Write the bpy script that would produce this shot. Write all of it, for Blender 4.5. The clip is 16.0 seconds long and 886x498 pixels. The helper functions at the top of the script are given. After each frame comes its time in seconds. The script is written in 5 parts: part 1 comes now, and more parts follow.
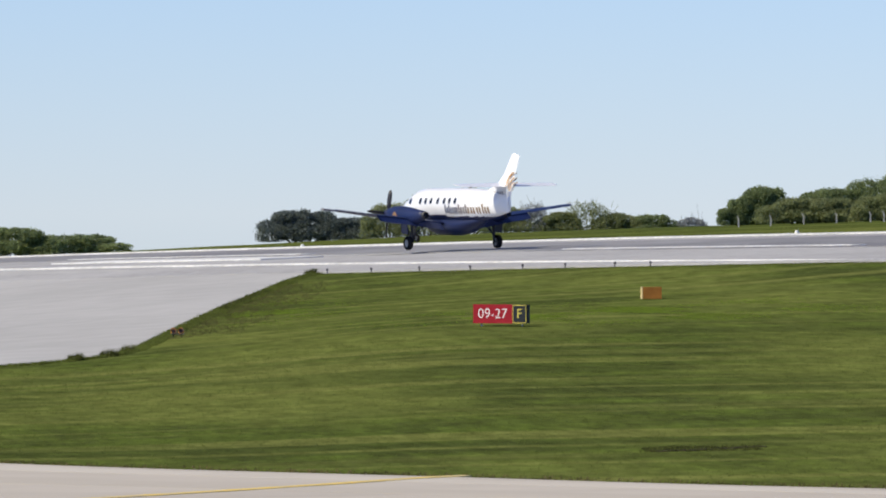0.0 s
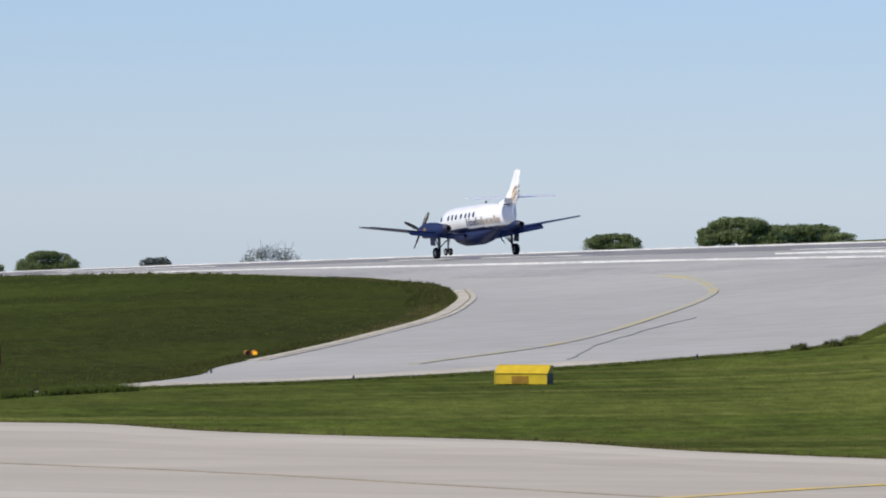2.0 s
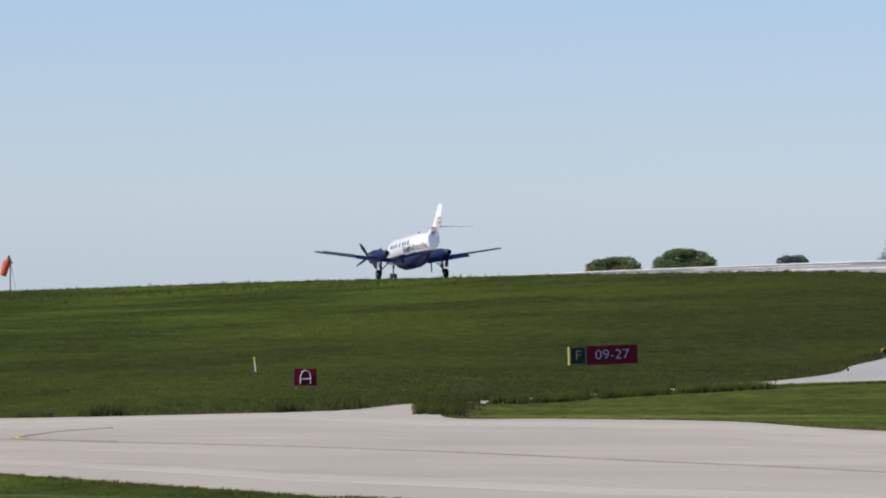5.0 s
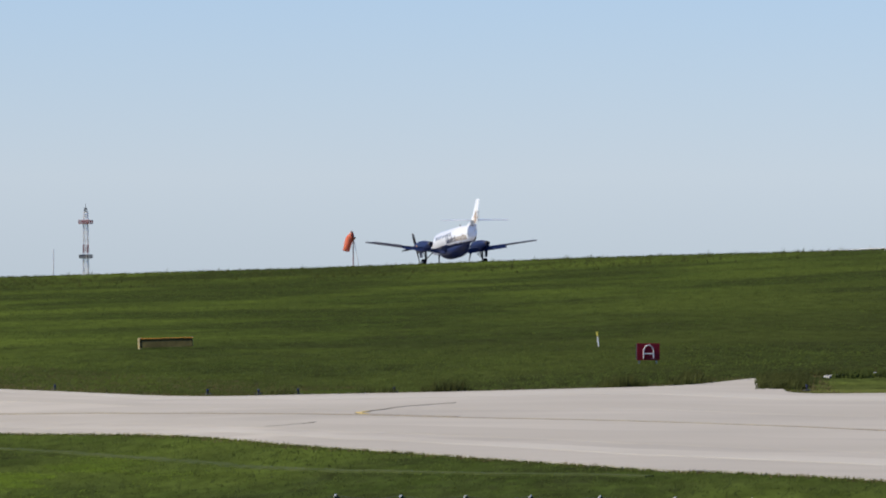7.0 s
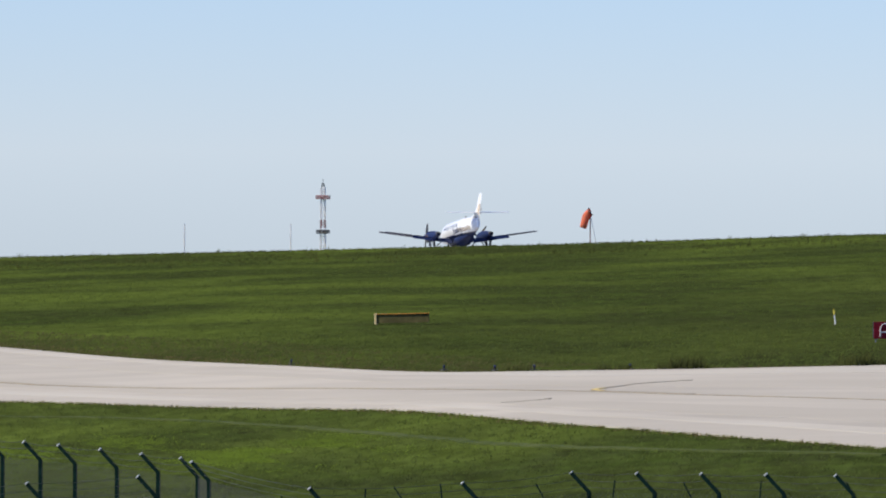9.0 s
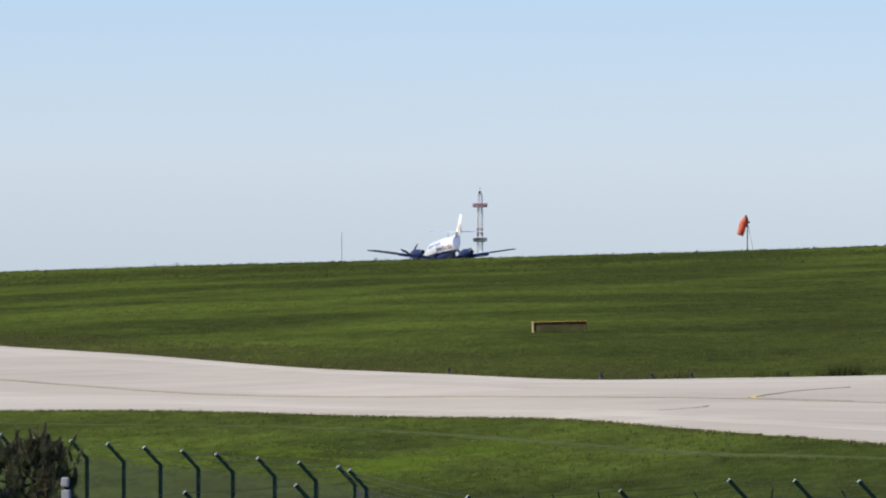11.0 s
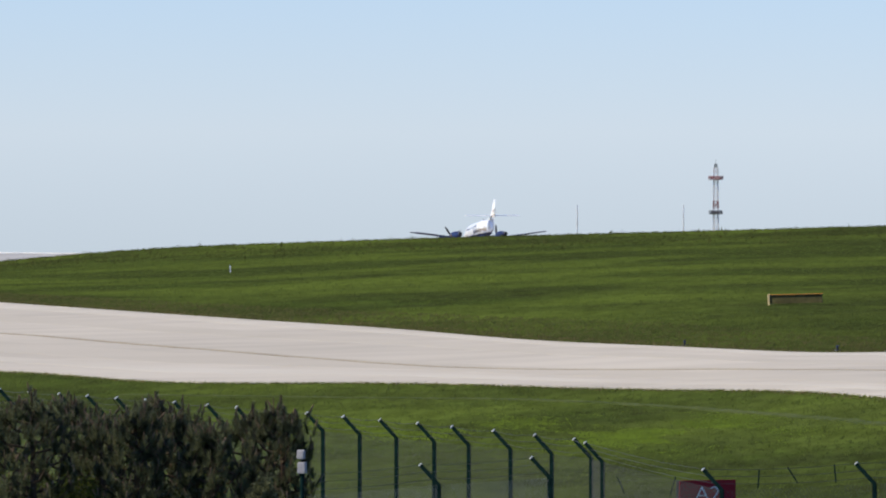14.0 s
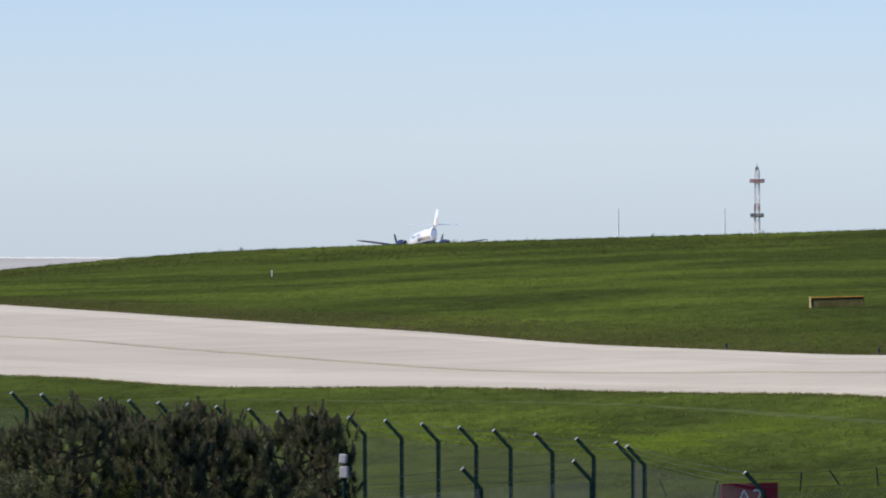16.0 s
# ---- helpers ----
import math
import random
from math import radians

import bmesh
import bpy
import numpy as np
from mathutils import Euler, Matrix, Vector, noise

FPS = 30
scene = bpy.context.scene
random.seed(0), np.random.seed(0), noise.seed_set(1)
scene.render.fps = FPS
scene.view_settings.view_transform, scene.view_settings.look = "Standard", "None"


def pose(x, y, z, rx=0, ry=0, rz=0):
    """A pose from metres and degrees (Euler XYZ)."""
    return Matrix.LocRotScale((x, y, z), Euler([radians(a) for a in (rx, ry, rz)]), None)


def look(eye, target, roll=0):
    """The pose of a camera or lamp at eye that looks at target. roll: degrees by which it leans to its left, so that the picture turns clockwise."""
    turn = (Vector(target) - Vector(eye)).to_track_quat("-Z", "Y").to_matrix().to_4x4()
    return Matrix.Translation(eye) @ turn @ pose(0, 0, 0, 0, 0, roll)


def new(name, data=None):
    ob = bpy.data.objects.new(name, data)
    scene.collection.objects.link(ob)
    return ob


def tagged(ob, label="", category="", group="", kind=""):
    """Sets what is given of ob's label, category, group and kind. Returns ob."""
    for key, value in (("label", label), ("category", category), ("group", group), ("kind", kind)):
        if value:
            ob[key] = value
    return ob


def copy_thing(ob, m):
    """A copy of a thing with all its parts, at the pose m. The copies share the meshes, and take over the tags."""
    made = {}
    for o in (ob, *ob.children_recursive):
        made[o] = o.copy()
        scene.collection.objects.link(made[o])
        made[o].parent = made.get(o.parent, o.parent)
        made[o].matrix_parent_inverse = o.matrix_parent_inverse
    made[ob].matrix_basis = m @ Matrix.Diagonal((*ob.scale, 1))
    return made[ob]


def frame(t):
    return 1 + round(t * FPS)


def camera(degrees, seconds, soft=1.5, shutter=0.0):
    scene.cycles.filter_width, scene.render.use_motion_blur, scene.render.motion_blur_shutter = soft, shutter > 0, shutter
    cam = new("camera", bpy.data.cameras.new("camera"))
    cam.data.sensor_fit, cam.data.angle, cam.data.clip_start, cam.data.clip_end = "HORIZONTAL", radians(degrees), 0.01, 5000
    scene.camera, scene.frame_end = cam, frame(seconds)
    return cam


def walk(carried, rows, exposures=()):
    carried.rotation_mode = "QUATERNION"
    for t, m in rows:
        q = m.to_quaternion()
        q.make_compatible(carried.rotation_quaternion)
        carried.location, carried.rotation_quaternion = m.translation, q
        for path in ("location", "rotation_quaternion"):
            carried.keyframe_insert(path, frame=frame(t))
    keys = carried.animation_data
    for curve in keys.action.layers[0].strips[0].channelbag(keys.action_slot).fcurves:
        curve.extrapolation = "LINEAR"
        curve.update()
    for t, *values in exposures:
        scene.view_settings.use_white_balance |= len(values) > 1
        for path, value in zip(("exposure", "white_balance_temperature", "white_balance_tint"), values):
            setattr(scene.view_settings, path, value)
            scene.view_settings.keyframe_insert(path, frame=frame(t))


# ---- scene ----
# ---- camera: one standing place, a long lens that pans after the aircraft ----
F = 15300.0                      # bearings and slopes below are in steps of 1/15300 rad
EYE_Z = 10.6                     # eye height over the ground at its feet
cam = camera(math.degrees(2 * math.atan(784 / F)), 16.0, soft=2.0)
PATH = [
    (0.0, 0.0, -61.0, -0.092), (0.5, -338.9, -53.1, -0.030), (1.0, -661.3, -84.6, 0.074), (1.5, -881.1, -85.7, -0.007),
    (2.0, -1280.1, -78.5, 0.032), (2.5, -1442.5, -85.6, -0.021), (3.0, -1696.8, -83.5, -0.119), (3.5, -1913.5, -81.3, -0.098),
    (4.0, -2083.7, -87.3, -0.004), (4.5, -2237.3, -81.1, 0.054), (5.0, -2406.8, -83.5, 0.083), (7.5, -3107.0, -141.9, -0.178),
    (8.0, -3169.2, -167.8, -0.181), (8.5, -3243.0, -187.3, 0.173), (9.0, -3432.4, -170.0, 0.217), (9.5, -3541.5, -120.6, 0.112),
    (10.0, -3635.1, -118.8, 0.061), (12.5, -3887.1, -218.2, 0.013), (13.0, -4058.0, -205.5, 0.015), (13.5, -4139.7, -201.2, 0.111),
    (14.0, -4127.6, -205.0, 0.003), (14.5, -4162.5, -197.2, 0.063), (15.0, -4197.5, -192.6, -0.104), (15.5, -4186.1, -188.8, -0.008),
    (16.0, -4200.9, -198.1, -0.166)]
EXPOSURES = [(0.0, 0.04, 6720, 10), (0.5, 0.0, 6550, 10), (1.5, -0.10, 6500, 10), (5.0, -0.09, 6500, 10), (7.5, -0.02, 6500, 10), (9.0, 0.10, 6500, 10), (12.5, 0.13, 6500, 10), (16.0, 0.14, 6500, 10)]
walk(cam, [(t, Matrix.Translation((0, 0, EYE_Z)) @ pose(0, 0, 0, 0, 0, -math.degrees(p / F)) @ pose(0, 0, 0, 90 + math.degrees(k / F), 0, 0)
            @ pose(0, 0, 0, 0, 0, r)) for t, p, k, r in PATH], EXPOSURES)

# ---- daylight ----
SUN_AZ, SUN_EL = -117.0, 44.0     # azimuth to the right of the camera's first heading, elevation
world = bpy.data.worlds.new("world")
scene.world = world
world.use_nodes = True
wn = world.node_tree.nodes
sky = wn.new("ShaderNodeTexSky")
sky.sky_type, sky.sun_disc = "NISHITA", False
sky.sun_elevation, sky.sun_rotation = radians(SUN_EL), radians(SUN_AZ)
sky.altitude, sky.air_density, sky.dust_density, sky.ozone_density = 1500, 1.0, 0.0, 6.0
tint = wn.new("ShaderNodeMix")
tint.data_type, tint.blend_type = "RGBA", "MULTIPLY"
tint.inputs[0].default_value, tint.inputs[7].default_value = 1.0, (0.962, 1.055, 1.41, 1)   # sea air: a cooler sky
world.node_tree.links.new(sky.outputs[0], tint.inputs[6])
world.node_tree.links.new(tint.outputs[2], wn["Background"].inputs[0])
wn["Background"].inputs[1].default_value = 0.092
sun_data = bpy.data.lights.new("sun", "SUN")
sun_data.energy, sun_data.angle, sun_data.color = 4.4, radians(0.53), (1.0, 0.92, 0.74)
sun = new("sun", sun_data)
sa, se = radians(SUN_AZ), radians(SUN_EL)
sun.matrix_world = look((0, 0, 300), Vector((0, 0, 300)) - Vector((math.sin(sa) * math.cos(se), math.cos(sa) * math.cos(se), math.sin(se))))


# ---- materials ----
def material(name, color, rough=0.8, metal=0.0, spread=0.15, grain=4.0, blotch=0.3, bump=0.0, stretch=(1, 1, 1), coat=0.0, second=None, island=0.0):
    """A surface with fine grain and broad blotches, at sizes per metre."""
    m = bpy.data.materials.new(name)
    m.use_nodes = True
    n, l = m.node_tree.nodes, m.node_tree.links
    b = n["Principled BSDF"]
    b.inputs["Roughness"].default_value, b.inputs["Metallic"].default_value = rough, metal
    b.inputs["Coat Weight"].default_value = coat
    b.inputs["Specular IOR Level"].default_value = 0.04 if rough >= 0.85 else 0.2 if rough >= 0.6 else 0.5
    tc, mp = n.new("ShaderNodeTexCoord"), n.new("ShaderNodeMapping")
    mp.inputs["Scale"].default_value = stretch
    l.new(tc.outputs["Object"], mp.inputs[0])
    fine, broad = n.new("ShaderNodeTexNoise"), n.new("ShaderNodeTexNoise")
    fine.inputs["Scale"].default_value, fine.inputs["Detail"].default_value = grain, 6
    broad.inputs["Scale"].default_value, broad.inputs["Detail"].default_value = blotch, 4
    l.new(mp.outputs[0], fine.inputs[0]), l.new(mp.outputs[0], broad.inputs[0])
    mix = n.new("ShaderNodeMix")
    mix.data_type = "RGBA"
    dark = second or tuple(c * (1 - spread * 1.6) for c in color)
    lite = color if second else tuple(min(1, c * (1 + spread)) for c in color)
    mix.inputs[6].default_value, mix.inputs[7].default_value = (*dark, 1), (*lite, 1)
    add = n.new("ShaderNodeMath")
    add.operation = "MULTIPLY_ADD"
    add.inputs[1].default_value = 0.5
    l.new(fine.outputs[0], add.inputs[0])
    half = n.new("ShaderNodeMath")
    half.operation = "MULTIPLY"
    half.inputs[1].default_value = 0.5
    l.new(broad.outputs[0], half.inputs[0]), l.new(half.outputs[0], add.inputs[2])
    ramp = n.new("ShaderNodeMapRange")
    ramp.inputs[1].default_value, ramp.inputs[2].default_value = 0.38, 0.62
    l.new(add.outputs[0], ramp.inputs[0])
    l.new(ramp.outputs[0], mix.inputs[0])
    out = mix.outputs[2]
    if island:
        geo, hs, mr = n.new("ShaderNodeNewGeometry"), n.new("ShaderNodeHueSaturation"), n.new("ShaderNodeMapRange")
        mr.inputs[3].default_value, mr.inputs[4].default_value = 1 - island, 1 + island
        l.new(geo.outputs["Random Per Island"], mr.inputs[0])
        l.new(mr.outputs[0], hs.inputs["Value"]), l.new(out, hs.inputs["Color"])
        out = hs.outputs[0]
    l.new(out, b.inputs["Base Color"])
    if bump:
        bp = n.new("ShaderNodeBump")
        bp.inputs["Strength"].default_value, bp.inputs["Distance"].default_value = bump, 0.02
        l.new(fine.outputs[0], bp.inputs["Height"]), l.new(bp.outputs[0], b.inputs["Normal"])
    return m


def leafy(m, share=0.45):
    """Let light through the blades or leaves of a material."""
    n, l = m.node_tree.nodes, m.node_tree.links
    b, out = n["Principled BSDF"], n["Material Output"]
    b.inputs["Specular IOR Level"].default_value = 0.05
    tr, mx = n.new("ShaderNodeBsdfTranslucent"), n.new("ShaderNodeMixShader")
    l.new(b.inputs["Base Color"].links[0].from_socket, tr.inputs[0])
    mx.inputs[0].default_value = share
    l.new(b.outputs[0], mx.inputs[1]), l.new(tr.outputs[0], mx.inputs[2]), l.new(mx.outputs[0], out.inputs[0])
    return m


def grass_material(name, lush, dry, dark, stripe, rank=None):
    """Turf: broad patches of three greens, fine blades, and mowing bands across a heading."""
    m = material(name, lush, 0.9, second=dark, grain=3.0, blotch=0.45, bump=1.0)
    n, l = m.node_tree.nodes, m.node_tree.links
    lay = n["Mapping"]                       # noise stretched along the mean view heading, to offset foreshortening
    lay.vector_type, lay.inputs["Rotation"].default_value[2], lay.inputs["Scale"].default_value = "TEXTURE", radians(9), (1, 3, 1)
    b = n["Principled BSDF"]
    b.inputs["Specular IOR Level"].default_value = 0.0
    base = b.inputs["Base Color"].links[0].from_socket
    tc, mp, mp2 = n.new("ShaderNodeTexCoord"), n.new("ShaderNodeMapping"), n.new("ShaderNodeMapping")
    mp.inputs["Rotation"].default_value[2] = radians(stripe[0])
    mp.inputs["Scale"].default_value = (0.015, 1 / stripe[1], 0.01)
    l.new(tc.outputs["Object"], mp.inputs[0])
    band = n.new("ShaderNodeTexNoise")
    band.inputs["Scale"].default_value, band.inputs["Detail"].default_value = 1.0, 5
    l.new(mp.outputs[0], band.inputs[0])
    r = n.new("ShaderNodeMapRange")
    r.inputs[1].default_value, r.inputs[2].default_value = 0.45, 0.56
    l.new(band.outputs[0], r.inputs[0])
    patch = n.new("ShaderNodeTexNoise")
    patch.inputs["Scale"].default_value, patch.inputs["Detail"].default_value = 0.16, 8
    mp2.inputs["Rotation"].default_value[2] = radians(stripe[0])
    mp2.inputs["Scale"].default_value = (0.5, 0.22, 1.0)
    l.new(tc.outputs["Object"], mp2.inputs[0])
    l.new(mp2.outputs[0], patch.inputs[0])
    pr = n.new("ShaderNodeMapRange")
    pr.inputs[1].default_value, pr.inputs[2].default_value = 0.44, 0.64
    l.new(patch.outputs[0], pr.inputs[0])
    m1, m2 = n.new("ShaderNodeMix"), n.new("ShaderNodeMix")
    for q in (m1, m2):
        q.data_type = "RGBA"
    m1.inputs[7].default_value = (*dark, 1)
    m2.inputs[7].default_value = (*dry, 1)
    sc = n.new("ShaderNodeMath")
    sc.operation, sc.inputs[1].default_value = "MULTIPLY", stripe[2]
    l.new(r.outputs[0], sc.inputs[0]), l.new(sc.outputs[0], m1.inputs[0]), l.new(base, m1.inputs[6])
    sd = n.new("ShaderNodeMath")
    sd.operation, sd.inputs[1].default_value = "MULTIPLY", 0.8
    l.new(pr.outputs[0], sd.inputs[0]), l.new(sd.outputs[0], m2.inputs[0]), l.new(m1.outputs[2], m2.inputs[6])
    clump, mp3, cr, hv = n.new("ShaderNodeTexNoise"), n.new("ShaderNodeMapping"), n.new("ShaderNodeMapRange"), n.new("ShaderNodeHueSaturation")
    mp3.vector_type, mp3.inputs["Rotation"].default_value[2], mp3.inputs["Scale"].default_value = "TEXTURE", radians(12), (0.8, 2.2, 1)
    clump.inputs["Scale"].default_value, clump.inputs["Detail"].default_value, clump.inputs["Roughness"].default_value = 1.0, 7, 0.68
    cr.inputs[1].default_value, cr.inputs[2].default_value, cr.inputs[3].default_value, cr.inputs[4].default_value = 0.36, 0.66, 0.72, 1.24
    l.new(tc.outputs["Object"], mp3.inputs[0]), l.new(mp3.outputs[0], clump.inputs[0]), l.new(clump.outputs[0], cr.inputs[0])
    l.new(cr.outputs[0], hv.inputs["Value"])
    swath, mp4, sr, m4 = n.new("ShaderNodeTexNoise"), n.new("ShaderNodeMapping"), n.new("ShaderNodeMapRange"), n.new("ShaderNodeMix")
    mp4.inputs["Rotation"].default_value[2], mp4.inputs["Scale"].default_value = radians(stripe[0]), (0.022, 0.30, 0.01)
    swath.inputs["Scale"].default_value, swath.inputs["Detail"].default_value = 1.0, 3
    sr.inputs[1].default_value, sr.inputs[2].default_value, sr.inputs[4].default_value = 0.52, 0.66, stripe[3]
    m4.data_type, m4.inputs[7].default_value = "RGBA", (dry[0] * 1.2, dry[1] * 1.12, dry[2] * 1.25, 1)
    l.new(tc.outputs["Object"], mp4.inputs[0]), l.new(mp4.outputs[0], swath.inputs[0]), l.new(swath.outputs[0], sr.inputs[0])
    l.new(sr.outputs[0], m4.inputs[0]), l.new(m2.outputs[2], m4.inputs[6])
    out = m4.outputs[2]
    if rank:                                 # unmown growth takes over towards the link taxiway
        sep, g, w, m3 = n.new("ShaderNodeSeparateXYZ"), n.new("ShaderNodeMapRange"), n.new("ShaderNodeMath"), n.new("ShaderNodeMix")
        m3.data_type = "RGBA"
        l.new(tc.outputs["Object"], sep.inputs[0])
        w.operation, w.inputs[1].default_value = "MULTIPLY_ADD", 40.0
        l.new(patch.outputs[0], w.inputs[0]), l.new(sep.outputs[0], w.inputs[2])
        g.inputs[1].default_value, g.inputs[2].default_value, g.inputs[4].default_value = -62.0, -22.0, 0.75
        y, both = n.new("ShaderNodeMapRange"), n.new("ShaderNodeMath")
        y.inputs[1].default_value, y.inputs[2].default_value = 252.0, 275.0
        both.operation = "MULTIPLY"
        l.new(sep.outputs[1], y.inputs[0]), l.new(w.outputs[0], g.inputs[0])
        l.new(y.outputs[0], both.inputs[0]), l.new(g.outputs[0], both.inputs[1]), l.new(both.outputs[0], m3.inputs[0])
        m3.inputs[7].default_value = (*rank, 1)
        l.new(out, m3.inputs[6])
        out = m3.outputs[2]
    l.new(out, hv.inputs["Color"])
    l.new(hv.outputs[0], b.inputs["Base Color"])
    return m


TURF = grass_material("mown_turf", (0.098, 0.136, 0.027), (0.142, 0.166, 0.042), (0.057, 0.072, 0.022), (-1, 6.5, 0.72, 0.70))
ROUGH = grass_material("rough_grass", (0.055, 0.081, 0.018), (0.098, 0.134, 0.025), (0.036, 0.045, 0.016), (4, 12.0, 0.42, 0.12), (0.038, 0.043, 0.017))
BLADE = leafy(material("grass_blades", (0.150, 0.190, 0.045), 0.85, second=(0.088, 0.112, 0.028), grain=2, blotch=0.2, island=0.25))
ROUGH_BLADE = leafy(material("long_grass_blades", (0.122, 0.170, 0.036), 0.85, second=(0.068, 0.088, 0.028), grain=1.2, blotch=0.14, island=0.2))
BLADE_BROWN = leafy(material("bleached_edge_grass", (0.19, 0.155, 0.075), 0.85, second=(0.085, 0.085, 0.035), grain=1.0, blotch=0.25, island=0.4))
BLADE_OLIVE = leafy(material("olive_edge_grass", (0.135, 0.130, 0.052), 0.85, second=(0.090, 0.098, 0.036), grain=0.8, blotch=0.2, island=0.15))
BLADE_LUSH = leafy(material("lush_grass", (0.205, 0.300, 0.040), 0.85, second=(0.140, 0.205, 0.032), grain=0.8, blotch=0.2, island=0.15))
BLADE_DARK = leafy(material("rank_grass", (0.10, 0.115, 0.034), 0.85, second=(0.05, 0.06, 0.02), grain=2, blotch=0.2, island=0.4))
CONCRETE = material("pale_concrete", (0.50, 0.458, 0.395), 0.85, spread=0.075, grain=0.35, blotch=0.05, bump=0.1, stretch=(0.35, 1.0, 1))
RUNWAY = material("runway_asphalt", (0.41, 0.405, 0.40), 0.85, spread=0.12, grain=1.5, blotch=0.06, bump=0.2)
LINK = material("grey_link_asphalt", (0.44, 0.435, 0.42), 0.85, spread=0.06, grain=0.5, blotch=0.04, bump=0.2)
RUBBER = material("rubber_marked_asphalt", (0.20, 0.20, 0.215), 0.85, second=(0.30, 0.30, 0.305), grain=0.3, blotch=0.03)
WHITE_LINE = material("worn_white_marking", (0.72, 0.72, 0.70), 0.7, spread=0.15, grain=3)
YELLOW_LINE = material("worn_yellow_marking", (0.78, 0.56, 0.13), 0.7, second=(0.56, 0.46, 0.24), grain=1.2, blotch=0.5)
SHOULDER = material("bleached_kerb_concrete", (0.54, 0.50, 0.42), 0.85, spread=0.12, grain=1.0, blotch=0.2)
JOINT = material("tarred_joint", (0.29, 0.255, 0.20), 0.9, spread=0.2)
WHITE = material("white_aircraft_paint", (0.86, 0.865, 0.87), 0.3, spread=0.03, grain=1, blotch=0.6, coat=0.3)
BLUE = material("dark_blue_aircraft_paint", (0.007, 0.017, 0.076), 0.5, spread=0.10, grain=1, blotch=0.6)
GOLD = material("gold_livery_paint", (0.46, 0.26, 0.09), 0.35, spread=0.08)
BRONZE = material("bronze_livery_paint", (0.27, 0.17, 0.085), 0.35, spread=0.1)
GREY_PAINT = material("grey_lettering_paint", (0.16, 0.14, 0.14), 0.4, spread=0.1)
TYRE = material("black_tyre_rubber", (0.02, 0.02, 0.022), 0.85, spread=0.2)
DARK = material("black_metal", (0.03, 0.03, 0.035), 0.45, spread=0.2)
STEEL = material("grey_steel", (0.35, 0.35, 0.36), 0.4, metal=0.6, spread=0.1)
GLASS = material("dark_cabin_glass", (0.02, 0.025, 0.035), 0.08, spread=0.1)
SIGN_RED = material("red_sign_face", (0.30, 0.012, 0.022), 0.6, spread=0.1, grain=3)
SIGN_BLACK = material("black_sign_face", (0.015, 0.017, 0.015), 0.45, spread=0.2)
SIGN_WHITE = material("white_sign_letter", (0.82, 0.82, 0.82), 0.5, spread=0.04)
SIGN_CREAM = material("faded_yellow_casing", (0.52, 0.46, 0.20), 0.6, spread=0.1)
SIGN_YELLOW = material("yellow_sign_paint", (0.80, 0.66, 0.10), 0.5, spread=0.08)
BOX_YELLOW = material("yellow_box_paint", (0.70, 0.49, 0.02), 0.5, spread=0.12, grain=3)
ORANGE = material("orange_paint", (0.70, 0.28, 0.03), 0.5, spread=0.15)
GREEN_STEEL = material("dark_green_post_paint", (0.007, 0.024, 0.021), 0.85, spread=0.3, grain=6)
GALV = material("dull_wire", (0.075, 0.085, 0.085), 0.6, metal=0.0, spread=0.1)
MAST_WHITE = material("faded_white_mast_paint", (0.80, 0.77, 0.77), 0.5, spread=0.1)
MAST_RED = material("faded_red_mast_paint", (0.26, 0.085, 0.085), 0.5, spread=0.1)
SOCK = leafy(material("orange_windsock_cloth", (1.0, 0.34, 0.20), 0.8, spread=0.05), 0.5)
BARK = material("brown_pine_bark", (0.09, 0.065, 0.045), 0.9, spread=0.3, grain=8, bump=0.5)
NEEDLE = leafy(material("dark_pine_needles", (0.165, 0.18, 0.098), 0.75, second=(0.083, 0.096, 0.058), grain=4, blotch=1, island=0.35))
CANDLE = leafy(material("brown_pine_candles", (0.25, 0.185, 0.13), 0.8, spread=0.25, island=0.4))
SHRUB = leafy(material("yellow_green_shrub_leaf", (0.13, 0.15, 0.03), 0.7, second=(0.05, 0.075, 0.018), grain=5, blotch=1, island=0.4))
# distance haze is put into the pale tones of these four leaf colours
LEAF = leafy(material("green_bush_leaf", (0.30, 0.36, 0.16), 0.75, second=(0.19, 0.24, 0.115), grain=0.8, blotch=0.25, island=0.22))
LEAF_DARK = leafy(material("dark_holm_leaf", (0.205, 0.24, 0.21), 0.75, second=(0.135, 0.165, 0.155), grain=0.8, blotch=0.25, island=0.25))
LEAF_LIGHT = leafy(material("fresh_hazed_leaf", (0.33, 0.36, 0.165), 0.75, second=(0.22, 0.255, 0.12), grain=0.8, blotch=0.25, island=0.2))
LEAF_GREY = leafy(material("haze_toned_twig", (0.42, 0.44, 0.43), 0.9, second=(0.29, 0.31, 0.31), grain=1.5, blotch=0.3, island=0.3))


# ---- helpers for meshes ----
def mesh_of(name, bm, mat, smooth=False):
    me = bpy.data.meshes.new(name)
    bm.normal_update()
    bm.to_mesh(me)
    bm.free()
    for m in (mat if isinstance(mat, (list, tuple)) else [mat]):
        me.materials.append(m)
    if smooth:
        for p in me.polygons:
            p.use_smooth = True
    return me


def raw_mesh(name, verts, faces, mat, smooth=False):
    me = bpy.data.meshes.new(name)
    me.from_pydata(verts, [], faces)
    me.materials.append(mat)
    if smooth:
        me.polygons.foreach_set("use_smooth", [True] * len(me.polygons))
    me.update()
    return me


def part(name, bm, mat, parent=None, label="", smooth=False):
    ob = new(name, mesh_of(name, bm, mat, smooth))
    if parent:
        ob.parent = parent
    return tagged(ob, label)


